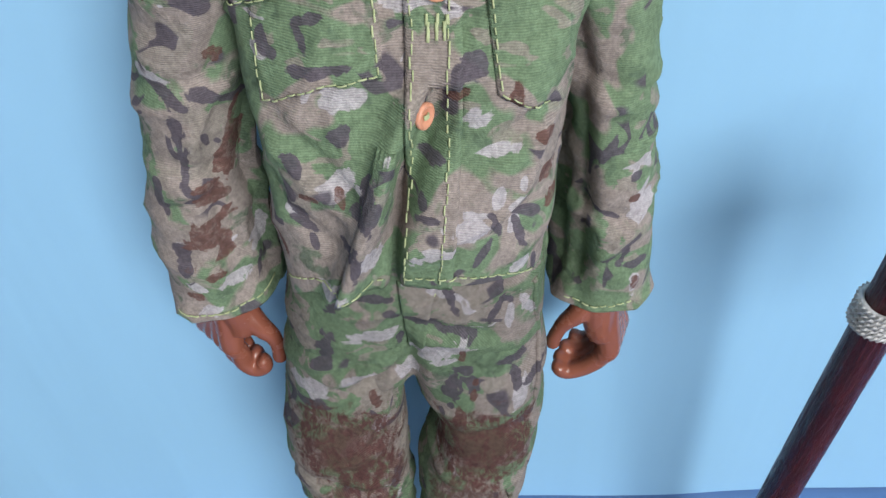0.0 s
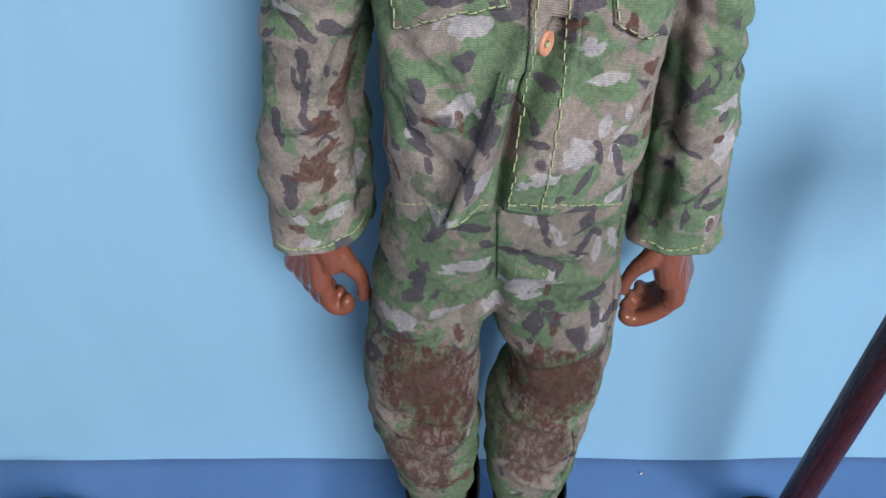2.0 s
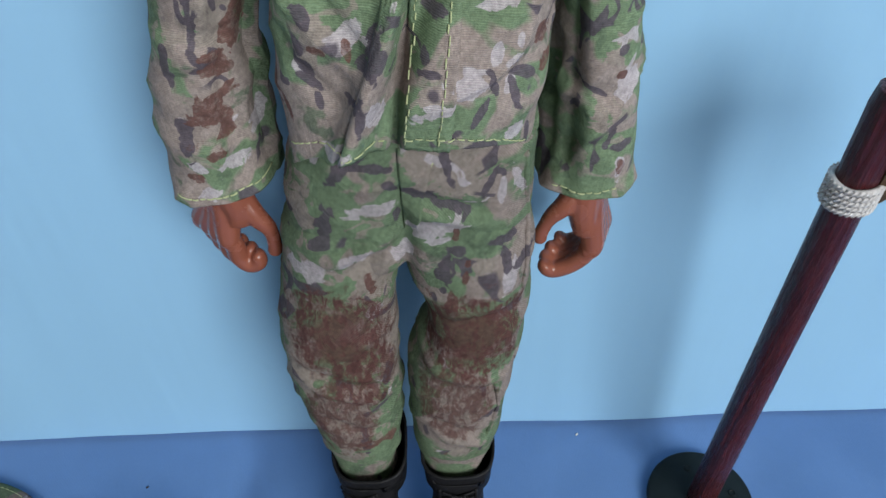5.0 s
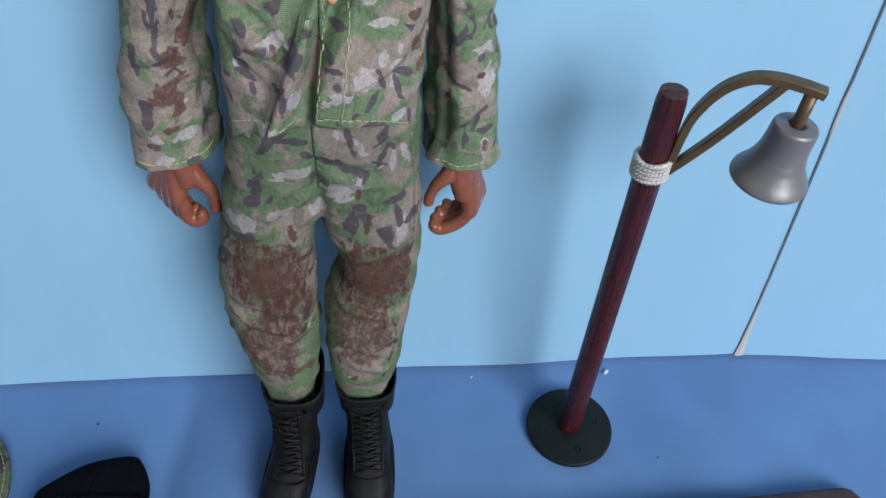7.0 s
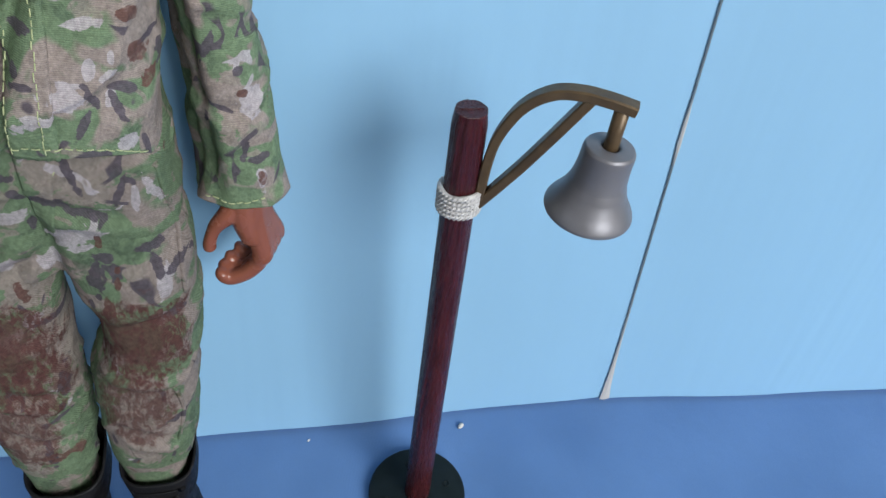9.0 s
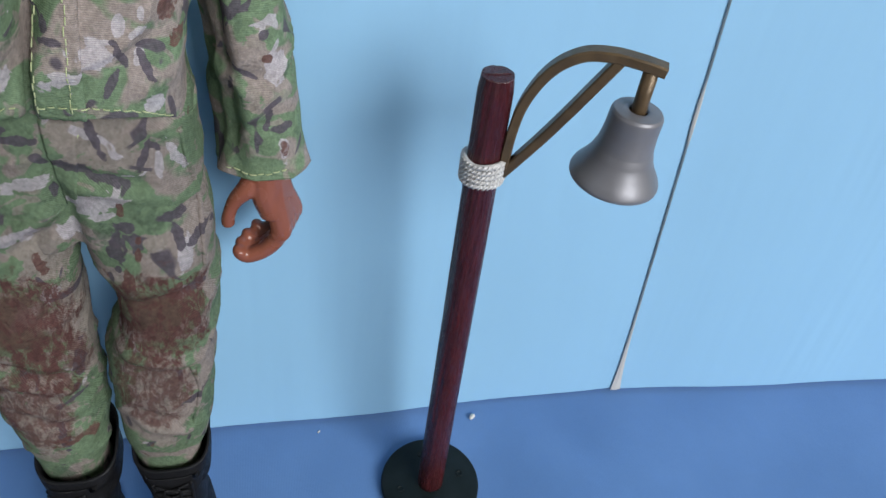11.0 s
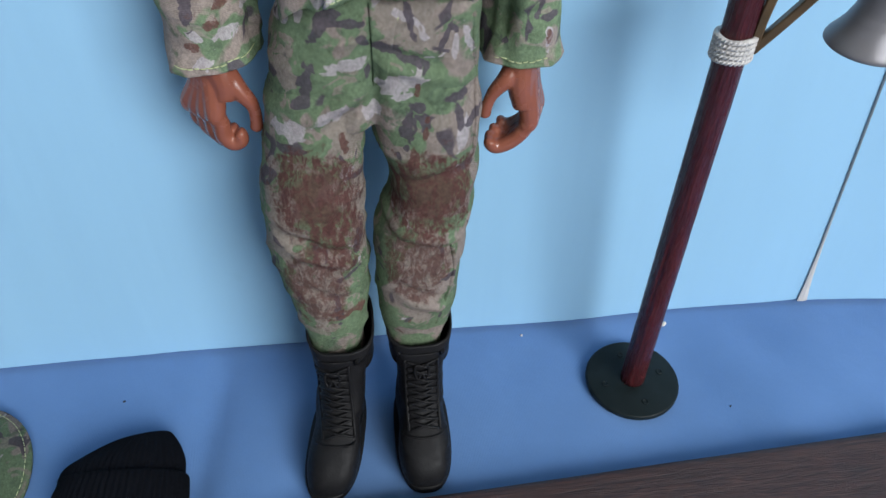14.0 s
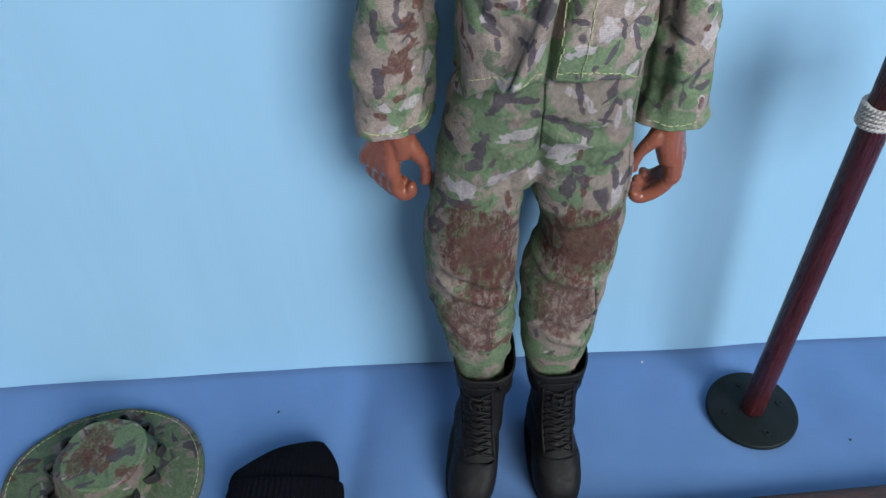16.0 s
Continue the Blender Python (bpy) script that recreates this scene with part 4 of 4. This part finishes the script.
    for k, (x0, x1, z) in enumerate(((-0.0462, -0.0264, 0.1446), (0.0400, 0.0552, 0.1402))):
        cuff = part("stitching", stitches(whole, [(x0, z + 0.0008), ((x0 + x1) / 2, z), (x1, z + 0.0006)], radius=0.00017, seed=40 + k), THREAD, root, "yellow-green thread stitching")
        left_cuff = cuff if k == 0 else left_cuff
    # the two loops of the zip stop under the collar, and the bartacks under the second button
    for dx in (0.0, 0.0010):
        part("loop", tube(bmesh.new(), [top.front(0.0122 + dx, z, lift=0.0006)[0] for z in (0.2352, 0.2340, 0.2328, 0.2316)], 0.00032, 8, 14), STRING, root, "pale cream thread loop")
    for k, x in enumerate((0.0155, 0.0170, 0.0182)):
        part("stitching", stitches(whole, [(x, 0.2155), (x - 0.0003, 0.2125)], pitch=0.0012, radius=0.00024, seed=60 + k), THREAD, root, "yellow-green thread stitching")
    # all but the one sleeve sits a little off the doll's middle
    for o in root.children:
        if o not in (left, left_cuff):
            o.location.x -= 0.0010 if o == right else 0.0018
        if o.name.split(".")[0] == "collar":
            o.location.y += 0.0028
    return root


jacket()


def necklace():
    root = thing("necklace", (MIDDLE + 0.0022, -0.002, 0.242), "silver ball chain round the doll's neck", "necklace")
    for a in np.linspace(-2.6, -0.5, 15):
        bm = bmesh.new()
        place = (MIDDLE + 0.0022 + 0.0092 * math.cos(a), -0.002 + 0.0112 * math.sin(a), 0.2432 - 0.0030 * max(0, -math.sin(a)))
        bmesh.ops.create_uvsphere(bm, u_segments=12, v_segments=8, radius=0.00082, matrix=Matrix.Translation(place))
        part("bead", bm, CHAIN, root)
    return root


necklace()


def trousers():
    root = thing("trousers", (MIDDLE, -0.02, 0.05), "camouflage trousers with reddish brown knee stains on the doll", "trousers")
    hip = wrinkle(0.0010, 23.0, 0.9)

    def seat_folds(p, a, u):
        dip = 0.0
        if p.y < -0.015:
            dip = -0.0042 * math.exp(-((p.x - 0.0045) / 0.0026) ** 2) * max(0, min(1, (0.160 - p.z) / 0.016))
        return hip(p, a, u) + dip + creases(p, CREASES)
    part("seat", stack([(0.0042, -0.0140, 0.1290, 0.0235, 0.0150), (0.0048, -0.0132, 0.1390, 0.0276, 0.0170), (0.0065, -0.0130, 0.1520, 0.0270, 0.0172), (0.0080, -0.0130, 0.1620, 0.0250, 0.0165), (0.0085, -0.0125, 0.1760, 0.0225, 0.0150)], 60, 140, 2.9, seat_folds, close=(True, True)), CAMO_TROUSERS, root)
    part("leg", stack([(-0.0130, -0.0300, 0.0400, 0.0080, 0.0085), (-0.0128, -0.0298, 0.0500, 0.0092, 0.0095), (-0.0135, -0.0270, 0.0620, 0.0120, 0.0118), (-0.0152, -0.0235, 0.0770, 0.0144, 0.0138), (-0.0158, -0.0210, 0.0920, 0.0152, 0.0150), (-0.0150, -0.0188, 0.1080, 0.0148, 0.0152), (-0.0125, -0.0165, 0.1240, 0.0138, 0.0150), (-0.0102, -0.0145, 0.1360, 0.0138, 0.0155), (-0.0075, -0.0130, 0.1470, 0.0115, 0.0140)], 110, 100, 2.3, with_creases(wrinkle(0.0011, 31.0, 0.8, 0.0001), CREASES), close=(True, True)), CAMO_TROUSERS, root)
    part("leg", stack([(0.0135, -0.0300, 0.0400, 0.0080, 0.0085), (0.0138, -0.0298, 0.0500, 0.0095, 0.0095), (0.0148, -0.0270, 0.0620, 0.0126, 0.0120), (0.0153, -0.0240, 0.0770, 0.0136, 0.0138), (0.0170, -0.0215, 0.0900, 0.0138, 0.0142), (0.0209, -0.0195, 0.1040, 0.0122, 0.0142), (0.0198, -0.0175, 0.1180, 0.0144, 0.0148), (0.0186, -0.0158, 0.1310, 0.0158, 0.0152), (0.0190, -0.0130, 0.1440, 0.0125, 0.0145)], 110, 100, 2.3, with_creases(wrinkle(0.0011, 47.0, 0.8, 0.0001), CREASES), close=(True, True)), CAMO_TROUSERS, root)
    top = Surface(list(root.children))
    part("stitching", stitches(top, [(0.0050, 0.1560), (0.0088, 0.1585), (0.0115, 0.1625)], seed=71), THREAD, root, "yellow-green thread stitching")
    part("fly", patch(top, ((0.0045, 0.1660), (0.0120, 0.1660), (0.0075, 0.1440), (0.0045, 0.1420)), 0.0008, 12, 20), CAMO_TROUSERS, root)
    # rolled side seams
    for pts in ([(0.0330, 0.1600), (0.0335, 0.1500), (0.0345, 0.1400), (0.0345, 0.1300), (0.0340, 0.1200)], [(0.0275, 0.0900), (0.0285, 0.0800), (0.0265, 0.0700), (0.0225, 0.0580)]):
        part("seam", tube(bmesh.new(), [top.front(x - 0.0024, z)[0] for x, z in pts], 0.0007, 8, 30), CAMO_TROUSERS, root)
    return root


trousers()


def boot(x, skew, seed):
    root = thing("boot", (x, -0.045, 0.0), "black rubber laced combat boot of the doll on the blue cloth", "boot", "pair of boots")
    rows = [(0.0022, -0.0672, -0.0200, 0.0097), (0.0060, -0.0678, -0.0200, 0.0100), (0.0105, -0.0668, -0.0205, 0.0098), (0.0145, -0.0635, -0.0208, 0.0093), (0.0180, -0.0580, -0.0210, 0.0086), (0.0220, -0.0520, -0.0208, 0.0080), (0.0290, -0.0470, -0.0205, 0.0079), (0.0370, -0.0445, -0.0200, 0.0084), (0.0440, -0.0432, -0.0190, 0.0097), (0.0500, -0.0427, -0.0180, 0.0108), (0.0535, -0.0422, -0.0172, 0.0113)]

    def place(y0, y1, z, w):
        cy = (y0 + y1) / 2
        return (x + skew * (cy + 0.031), cy, z, w, (y1 - y0) / 2)
    rnd = wrinkle(0.00035, seed, 1.2)

    def shape(p, a, u):
        return rnd(p, a, u) if u > 0.3 else 0.0
    bm = stack([place(y0, y1, z, w) for z, y0, y1, w in rows], 70, 72, 3.1, shape)
    for v in bm.verts:
        v.co.x += skew * (v.co.y - (-0.031)) * 0.55 * max(0, 1 - v.co.z / 0.03)
        line = x + skew * (v.co.y + 0.031)
        if v.co.z < 0.024:
            v.co.x = line + (v.co.x - line) * (1 - 0.17 * math.exp(-((v.co.y + 0.042) / 0.010) ** 2))
        if v.co.z > 0.048:
            v.co.z += (v.co.y + 0.030) * 0.28
    # fold the rim into the shaft
    edges = [e for e in bm.edges if e.is_boundary and e.verts[0].co.z > 0.04]
    made = bmesh.ops.extrude_edge_only(bm, edges=edges)["geom"]
    inner = [g for g in made if isinstance(g, bmesh.types.BMVert)]
    mid = sum((v.co for v in inner), Vector()) / len(inner)
    for v in inner:
        v.co = mid + (v.co - mid) * 0.93
    made = bmesh.ops.extrude_edge_only(bm, edges=[e for e in made if isinstance(e, bmesh.types.BMEdge) and e.is_boundary])["geom"]
    for v in (g for g in made if isinstance(g, bmesh.types.BMVert)):
        v.co.z -= 0.012
    upper = part("upper", bm, BLACK_RUBBER, root)
    sole = bmesh.new()
    stack([place(-0.0682, -0.0195, z, w) for z, w in ((0.0, 0.0096), (0.0004, 0.0102), (0.0022, 0.0104), (0.0030, 0.0101))], 8, 72, 2.7, close=(True, True), bm=sole)
    for v in sole.verts:
        v.co.x += skew * (v.co.y + 0.031) * 0.55
        if -0.045 < v.co.y < -0.036 and v.co.z < 0.001:
            v.co.z = 0.001
    part("sole", sole, BLACK_RUBBER, root)
    s = Surface([upper])

    def on(dx, z, lift=0.0004):
        y0 = -0.046
        return s.front(x + dx + skew * (y0 + 0.031) * 0.8, z, (0, 1, -0.6), lift=lift)[0]
    tongue = bmesh.new()
    for side in (-1, 1):
        tube(tongue, [on(side * 0.0054, z, 0.0001) for z in (0.0165, 0.0250, 0.0330, 0.0410, 0.0490)], 0.0006, 8, 24)
    part("eyelet_strip", tongue, BLACK_RUBBER, root)
    tube_rows = np.linspace(0.0168, 0.0450, 9)
    for k, z in enumerate(tube_rows):
        for side in (-1, 1):
            lace = tube(bmesh.new(), [on(side * 0.0048, z), on(side * 0.0014, z + 0.0012, 0.0008 + 0.0004 * (side > 0)), on(-side * 0.0014, z + 0.0022, 0.0008), on(-side * 0.0048, z + 0.0034)], 0.0005, 7, 12)
            part("lace", lace, BLACK_RUBBER, root)
    for side in (-1, 1):
        bow = [on(0, 0.0455, 0.0008), on(side * 0.0018, 0.0475, 0.0013), on(side * 0.0022, 0.0440, 0.0013), on(side * 0.0013, 0.0405, 0.0013), on(0, 0.0440, 0.0011)]
        part("bow", tube(bmesh.new(), bow, 0.00045, 7, 22), BLACK_RUBBER, root)
    cap = bmesh.new()
    tube(cap, [on(dx, 0.0142 + 0.0008 * abs(dx) / 0.008, 0.0001) for dx in (-0.008, -0.005, 0.0, 0.005, 0.008)], 0.00045, 7, 26)
    part("toe_seam", cap, BLACK_RUBBER, root)
    return root


boot(-0.0122, 0.27, 3.0)
boot(0.0146, 0.02, 8.0)


# ---- the bell on its post ----
PX, PY = 0.1, -0.03
LEFT, BACK = 0.0012, 0.018  # the post leans a little


def bell_post():
    root = thing("bell_post", (PX, PY, 0), "red-brown wooden bell post on a round black base", "bell stand")
    base = bmesh.new()
    turned(base, ((0.001, 0.0), (0.0178, 0.0), (0.0183, 0.0004), (0.0183, 0.0018), (0.0180, 0.0023), (0.0176, 0.0025), (0.001, 0.0025)), (PX, PY, 0), 96)
    b = part("base", base, BLACK_METAL, root, "round black base with four screw holes")
    for k in range(4):
        a = radians(8 + 90 * k)
        hole = turned(bmesh.new(), ((0.0002, 0.0), (0.0007, 0.0), (0.0009, 0.0004), (0.0012, 0.0005), (0.0013, 0.0)), (PX + 0.0117 * math.cos(a), PY + 0.0117 * math.sin(a), 0.0024), 20)
        part("screw", hole, BLACK_METAL, b)
    pole = bmesh.new()
    rings = []
    for j in range(90):
        z = 0.0023 + (0.1738 - 0.0023) * j / 89
        r0 = 0.0047 - 0.0005 * (j / 89) + (0 if j < 88 else -0.0002 * (j - 87))
        ring = []
        for i in range(56):
            a = 2 * math.pi * i / 56
            r = r0 - 0.00022 * max(0, noise.noise(Vector((math.cos(a) * 5, math.sin(a) * 5, z * 22)))) - 0.0002 * (abs(noise.noise(Vector((math.cos(a) * 3, math.sin(a) * 3, z * 9 + 4)))) < 0.05)
            ring.append(Vector((PX + r * math.cos(a) - LEFT * z, PY + r * math.sin(a) + BACK * z, z)))
        rings.append(ring)
    middle = sum(rings[-1], Vector()) / len(rings[-1])
    rings[-1:] = [[q - Vector((0, 0, 0.0004)) for q in rings[-1]], rings[-1], [middle + (q - middle) * 0.95 for q in rings[-1]], [middle + (q - middle) * 0.90 for q in rings[-1]]]
    skin(pole, rings, (True, True))
    part("post", pole, POST, root)
    nick = box(bmesh.new(), PX - 0.003 - LEFT * 0.177, PX + 0.003 - LEFT * 0.177, PY - 0.0002 + BACK * 0.177, PY + 0.0002 + BACK * 0.177, 0.1735, 0.1740)
    part("slot", nick, POST, root)
    wrap = bmesh.new()
    turns, pts = 5, []
    for k in range(turns * 20 + 1):
        a = 2 * math.pi * k / 20
        pts.append((PX - LEFT * 0.149 + 0.0049 * math.cos(a), PY + BACK * 0.149 + 0.0049 * math.sin(a), 0.1448 + 0.0072 * k / (turns * 20) + 0.0002 * math.sin(k)))
    tube(wrap, pts, 0.00075, 8, turns * 60)
    for k in range(turns * 30):
        a = 2 * math.pi * k / 30
        h = 0.1448 + 0.0072 * k / (turns * 30)
        q = Vector((PX - LEFT * 0.149 + 0.0054 * math.cos(a), PY + BACK * 0.149 + 0.0054 * math.sin(a), h))
        t = Vector((-math.sin(a), math.cos(a), 1.3)).normalized() * 0.0007
        tube(wrap, [q - t, q + Vector((math.cos(a), math.sin(a), 0)) * 0.0002, q + t], 0.0003, 5, 4)
    part("string_wrap", wrap, STRING, root, "white twisted string wound round the post")

    # the bracket lies in an upright plane that turns towards the front
    way = Vector((0.031, -0.0145, 0)).normalized()
    across = Vector((-way.y, way.x, 0))

    def at(u, h):
        return Vector((PX - LEFT * 0.16, PY + BACK * 0.16, 0)) + way * u + Vector((0, 0, h - 0.0020))

    def strap(points, half_w, half_t, count):
        pts = [Vector(p) for p in smooth_rows([at(u, h) for u, h in points], count)]
        rings = []
        for i, p in enumerate(pts):
            d = (pts[min(i + 1, count - 1)] - pts[max(i - 1, 0)]).normalized()
            n = across.cross(d).normalized()
            rings.append([p + across * (sx * half_w) + n * (sy * half_t) for sx, sy in ((-1, -0.7), (-0.8, -1), (0.8, -1), (1, -0.7), (1, 0.7), (0.8, 1), (-0.8, 1), (-1, 0.7))])
        bm = bmesh.new()
        skin(bm, rings, (True, True))
        return bm
    part("arm", strap([(0.0050, 0.1520), (0.0055, 0.162), (0.0070, 0.171), (0.0110, 0.1795), (0.0165, 0.1845), (0.0225, 0.1860), (0.0290, 0.1858), (0.0345, 0.1850)], 0.0019, 0.0012, 60), BRONZE, root, "curved antique gold bracket arm", False)
    part("brace", strap([(0.0050, 0.1500), (0.0140, 0.1650), (0.0250, 0.1856)], 0.0017, 0.0012, 20), BRONZE, root, "straight antique gold brace", False)
    hang = at(0.0316, 0)
    part("hanger", turned(bmesh.new(), ((0.0004, 0.168), (0.0017, 0.168), (0.0017, 0.1850), (0.0004, 0.1852)), (hang.x, hang.y, -0.0022), 28), BRONZE, root, "antique gold hanger rod")
    tilt = Matrix.Rotation(radians(3), 4, "Y")
    shape = [(0.0020, -0.003), (0.0022, 0.0), (0.0050, 0.0), (0.0057, -0.0004), (0.0060, -0.0014), (0.0061, -0.005), (0.0065, -0.0088), (0.0074, -0.0118), (0.0087, -0.0144), (0.0099, -0.0162), (0.0105, -0.0174), (0.0106, -0.0181), (0.0104, -0.0185), (0.0098, -0.0184), (0.0084, -0.0150), (0.0055, -0.0070), (0.0010, -0.0040)]
    part("bell", turned(bmesh.new(), shape, (hang.x, hang.y, 0.1727), 72, 96, tilt), SILVER, root, "satin silver bell")
    return root


bell_post()


# ---- hats on the cloth ----
def sun_hat():
    cx, cy = -0.166, -0.047
    root = thing("boonie_hat", (cx, cy, 0), "camouflage boonie hat with black webbing loops lying on the cloth", "hat")
    bm = bmesh.new()
    rings = []
    for lower in (0, 1):
        radii = np.linspace(0.018, 0.0385, 16)
        for r in (radii[::-1] if lower else radii):
            ring = []
            for i in range(120):
                a = 2 * math.pi * i / 120
                edge = (r - 0.018) / 0.0205
                h = 0.0030 + edge * (0.0016 * math.sin(2 * a + 0.6) + 0.0008 * math.sin(5 * a)) - 0.0012 * edge * edge
                rr = r * (1 + 0.05 * edge * math.cos(2 * a + 0.3) + 0.015 * edge * math.sin(3 * a))
                ring.append(Vector((cx + rr * math.cos(a), cy + rr * math.sin(a) * 0.97, max(0.0012, h + 0.0006) - 0.0010 * lower)))
            rings.append(ring)
    rings.append(rings[0])
    loops = [[bm.verts.new(p) for p in ring] for ring in rings[:-1]]
    loops.append(loops[0])
    for a, b in zip(loops, loops[1:]):
        for i in range(120):
            bm.faces.new((a[i], a[(i + 1) % 120], b[(i + 1) % 120], b[i]))
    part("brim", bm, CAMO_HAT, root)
    kx, ky = cx + 0.0010, cy + 0.0050
    tx, ty = kx + 0.0032, ky - 0.0002
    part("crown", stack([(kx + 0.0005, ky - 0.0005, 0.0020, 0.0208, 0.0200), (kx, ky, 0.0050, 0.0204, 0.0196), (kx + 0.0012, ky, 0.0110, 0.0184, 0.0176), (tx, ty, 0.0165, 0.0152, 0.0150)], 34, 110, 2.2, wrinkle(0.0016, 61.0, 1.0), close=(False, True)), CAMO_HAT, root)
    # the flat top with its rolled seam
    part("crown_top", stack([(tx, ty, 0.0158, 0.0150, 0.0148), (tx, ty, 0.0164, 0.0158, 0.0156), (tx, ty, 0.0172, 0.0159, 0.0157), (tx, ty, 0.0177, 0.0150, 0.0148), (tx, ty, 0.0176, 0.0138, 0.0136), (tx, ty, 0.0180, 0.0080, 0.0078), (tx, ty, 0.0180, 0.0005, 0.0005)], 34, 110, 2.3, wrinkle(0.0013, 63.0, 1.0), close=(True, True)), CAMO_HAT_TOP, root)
    for k in range(11):
        a = 2 * math.pi * (k + 0.55) / 11
        c, s = math.cos(a), math.sin(a)
        bow = [(kx + 0.0196 * math.cos(a + d) + c * o, ky + 0.0189 * math.sin(a + d) + s * o, h) for d, o, h in ((-0.20, 0.0, 0.0066), (-0.11, 0.0022, 0.0074), (0.0, 0.0036, 0.0070), (0.11, 0.0022, 0.0066), (0.20, 0.0, 0.0062))]
        loop = bmesh.new()
        skin(loop, [[Vector((x + c * o, y + s * o, z + h)) for o, h in ((-0.0004, -0.0024), (0.0003, -0.0026), (0.0006, -0.0016), (0.0003, -0.0005), (0.0006, 0.0006), (0.0003, 0.0016), (0.0005, 0.0022), (-0.0004, 0.0025))] for x, y, z in smooth_rows(bow, 16)], (True, True))
        part("webbing_loop", loop, BLACK_WEB, root, "black webbing loop")
    for ring_r in (0.0365,):
        seam = bmesh.new()
        for k in range(100):
            a = 2 * math.pi * k / 100
            edge = (ring_r - 0.018) / 0.0205

            def on(b):
                rr = ring_r * (1 + 0.05 * edge * math.cos(2 * b + 0.3) + 0.015 * edge * math.sin(3 * b))
                h = 0.0030 + edge * (0.0016 * math.sin(2 * b + 0.6) + 0.0008 * math.sin(5 * b)) - 0.0012 * edge * edge
                return Vector((cx + rr * math.cos(b), cy + rr * math.sin(b) * 0.97, max(0.0012, h + 0.0006) + 0.0002))
            tube(seam, [on(a), on(a + 0.02), on(a + 0.042)], 0.00014, 5, 4)
        part("stitching", seam, THREAD, root, "yellow-green thread stitching")
    return root


sun_hat()


def knit_cap():
    root = thing("knit_cap", (-0.094, -0.05, 0), "black ribbed knit cap with a turned-up cuff lying flat", "beanie")

    def rib(bm, rows, count, ribs, depth):
        rings = []
        rows = smooth_rows(rows, count)
        y, x0, x1, h, cant = rows[0]
        rows = [np.array((y + back, x0 + thin, x1 - thin, h * (1 - thin * 70), cant)) for back, thin in ((0.012, 0.0042), (0.004, 0.0036), (0.0004, 0.0024))] + rows
        n = 300
        for y, x0, x1, h, cant in rows:
            ring = []
            for i in range(n):
                a = 2 * math.pi * i / n
                c, s = math.cos(a), math.sin(a)
                q = (abs(c) ** 2.4 + abs(s) ** 2.4) ** (-1 / 2.4)
                k = 1 + depth * (abs(math.cos(ribs * a / 2)) - 0.6)
                x = (x0 + x1) / 2 + (x1 - x0) / 2 * q * c * k
                z = h / 2 + h / 2 * q * s * k
                ring.append(Vector((x, y + cant * (x - (x0 + x1) / 2), max(0.0002, z))))
            rings.append(ring)
        skin(bm, rings, (True, True))
        return bm
    part("crown", rib(bmesh.new(), ((-0.066, -0.1120, -0.0715, 0.0150, -0.10), (-0.058, -0.1125, -0.0710, 0.0135, -0.08), (-0.050, -0.1120, -0.0715, 0.0130, 0.0), (-0.0450, -0.1085, -0.0735, 0.0115, 0.06), (-0.0400, -0.1030, -0.0765, 0.0095, 0.12), (-0.0370, -0.0980, -0.0790, 0.0075, 0.15), (-0.0355, -0.093, -0.0835, 0.0030, 0.15)), 60, 64, 0.10), BLACK_WOOL, root)
    part("cuff", rib(bmesh.new(), ((-0.0700, -0.1130, -0.0700, 0.0155, -0.10), (-0.0695, -0.1128, -0.0690, 0.0150, -0.10), (-0.063, -0.1128, -0.0685, 0.0155, -0.08), (-0.056, -0.1118, -0.0692, 0.0150, -0.05), (-0.0545, -0.1130, -0.0700, 0.0138, -0.05)), 30, 64, 0.10), BLACK_WOOL, root)
    return root


knit_cap()


def crumbs():
    for x, y, r in ((0.0608, -0.0016, 0.00037), (0.1229, -0.0026, 0.0009), (-0.0998, -0.0163, 0.00033), (0.136, -0.045, 0.0003)):
        bm = bmesh.new()
        bmesh.ops.create_icosphere(bm, subdivisions=2, radius=r)
        for v in bm.verts:
            v.co *= 1 + 0.35 * noise.noise(v.co * 1500)
            v.co.x *= 1.9
            v.co = Matrix.Rotation(0.8, 3, "Z") @ v.co + Vector((x, y, floor_height(x, y) + r * 0.7))
        pale = r > 0.00036
        tagged(part("crumb", bm, CRUMB if pale else BLACK_WEB), "pale crumb lying on the blue cloth" if pale else "dark speck lying on the blue cloth", "crumb", "crumbs on the cloth")


crumbs()
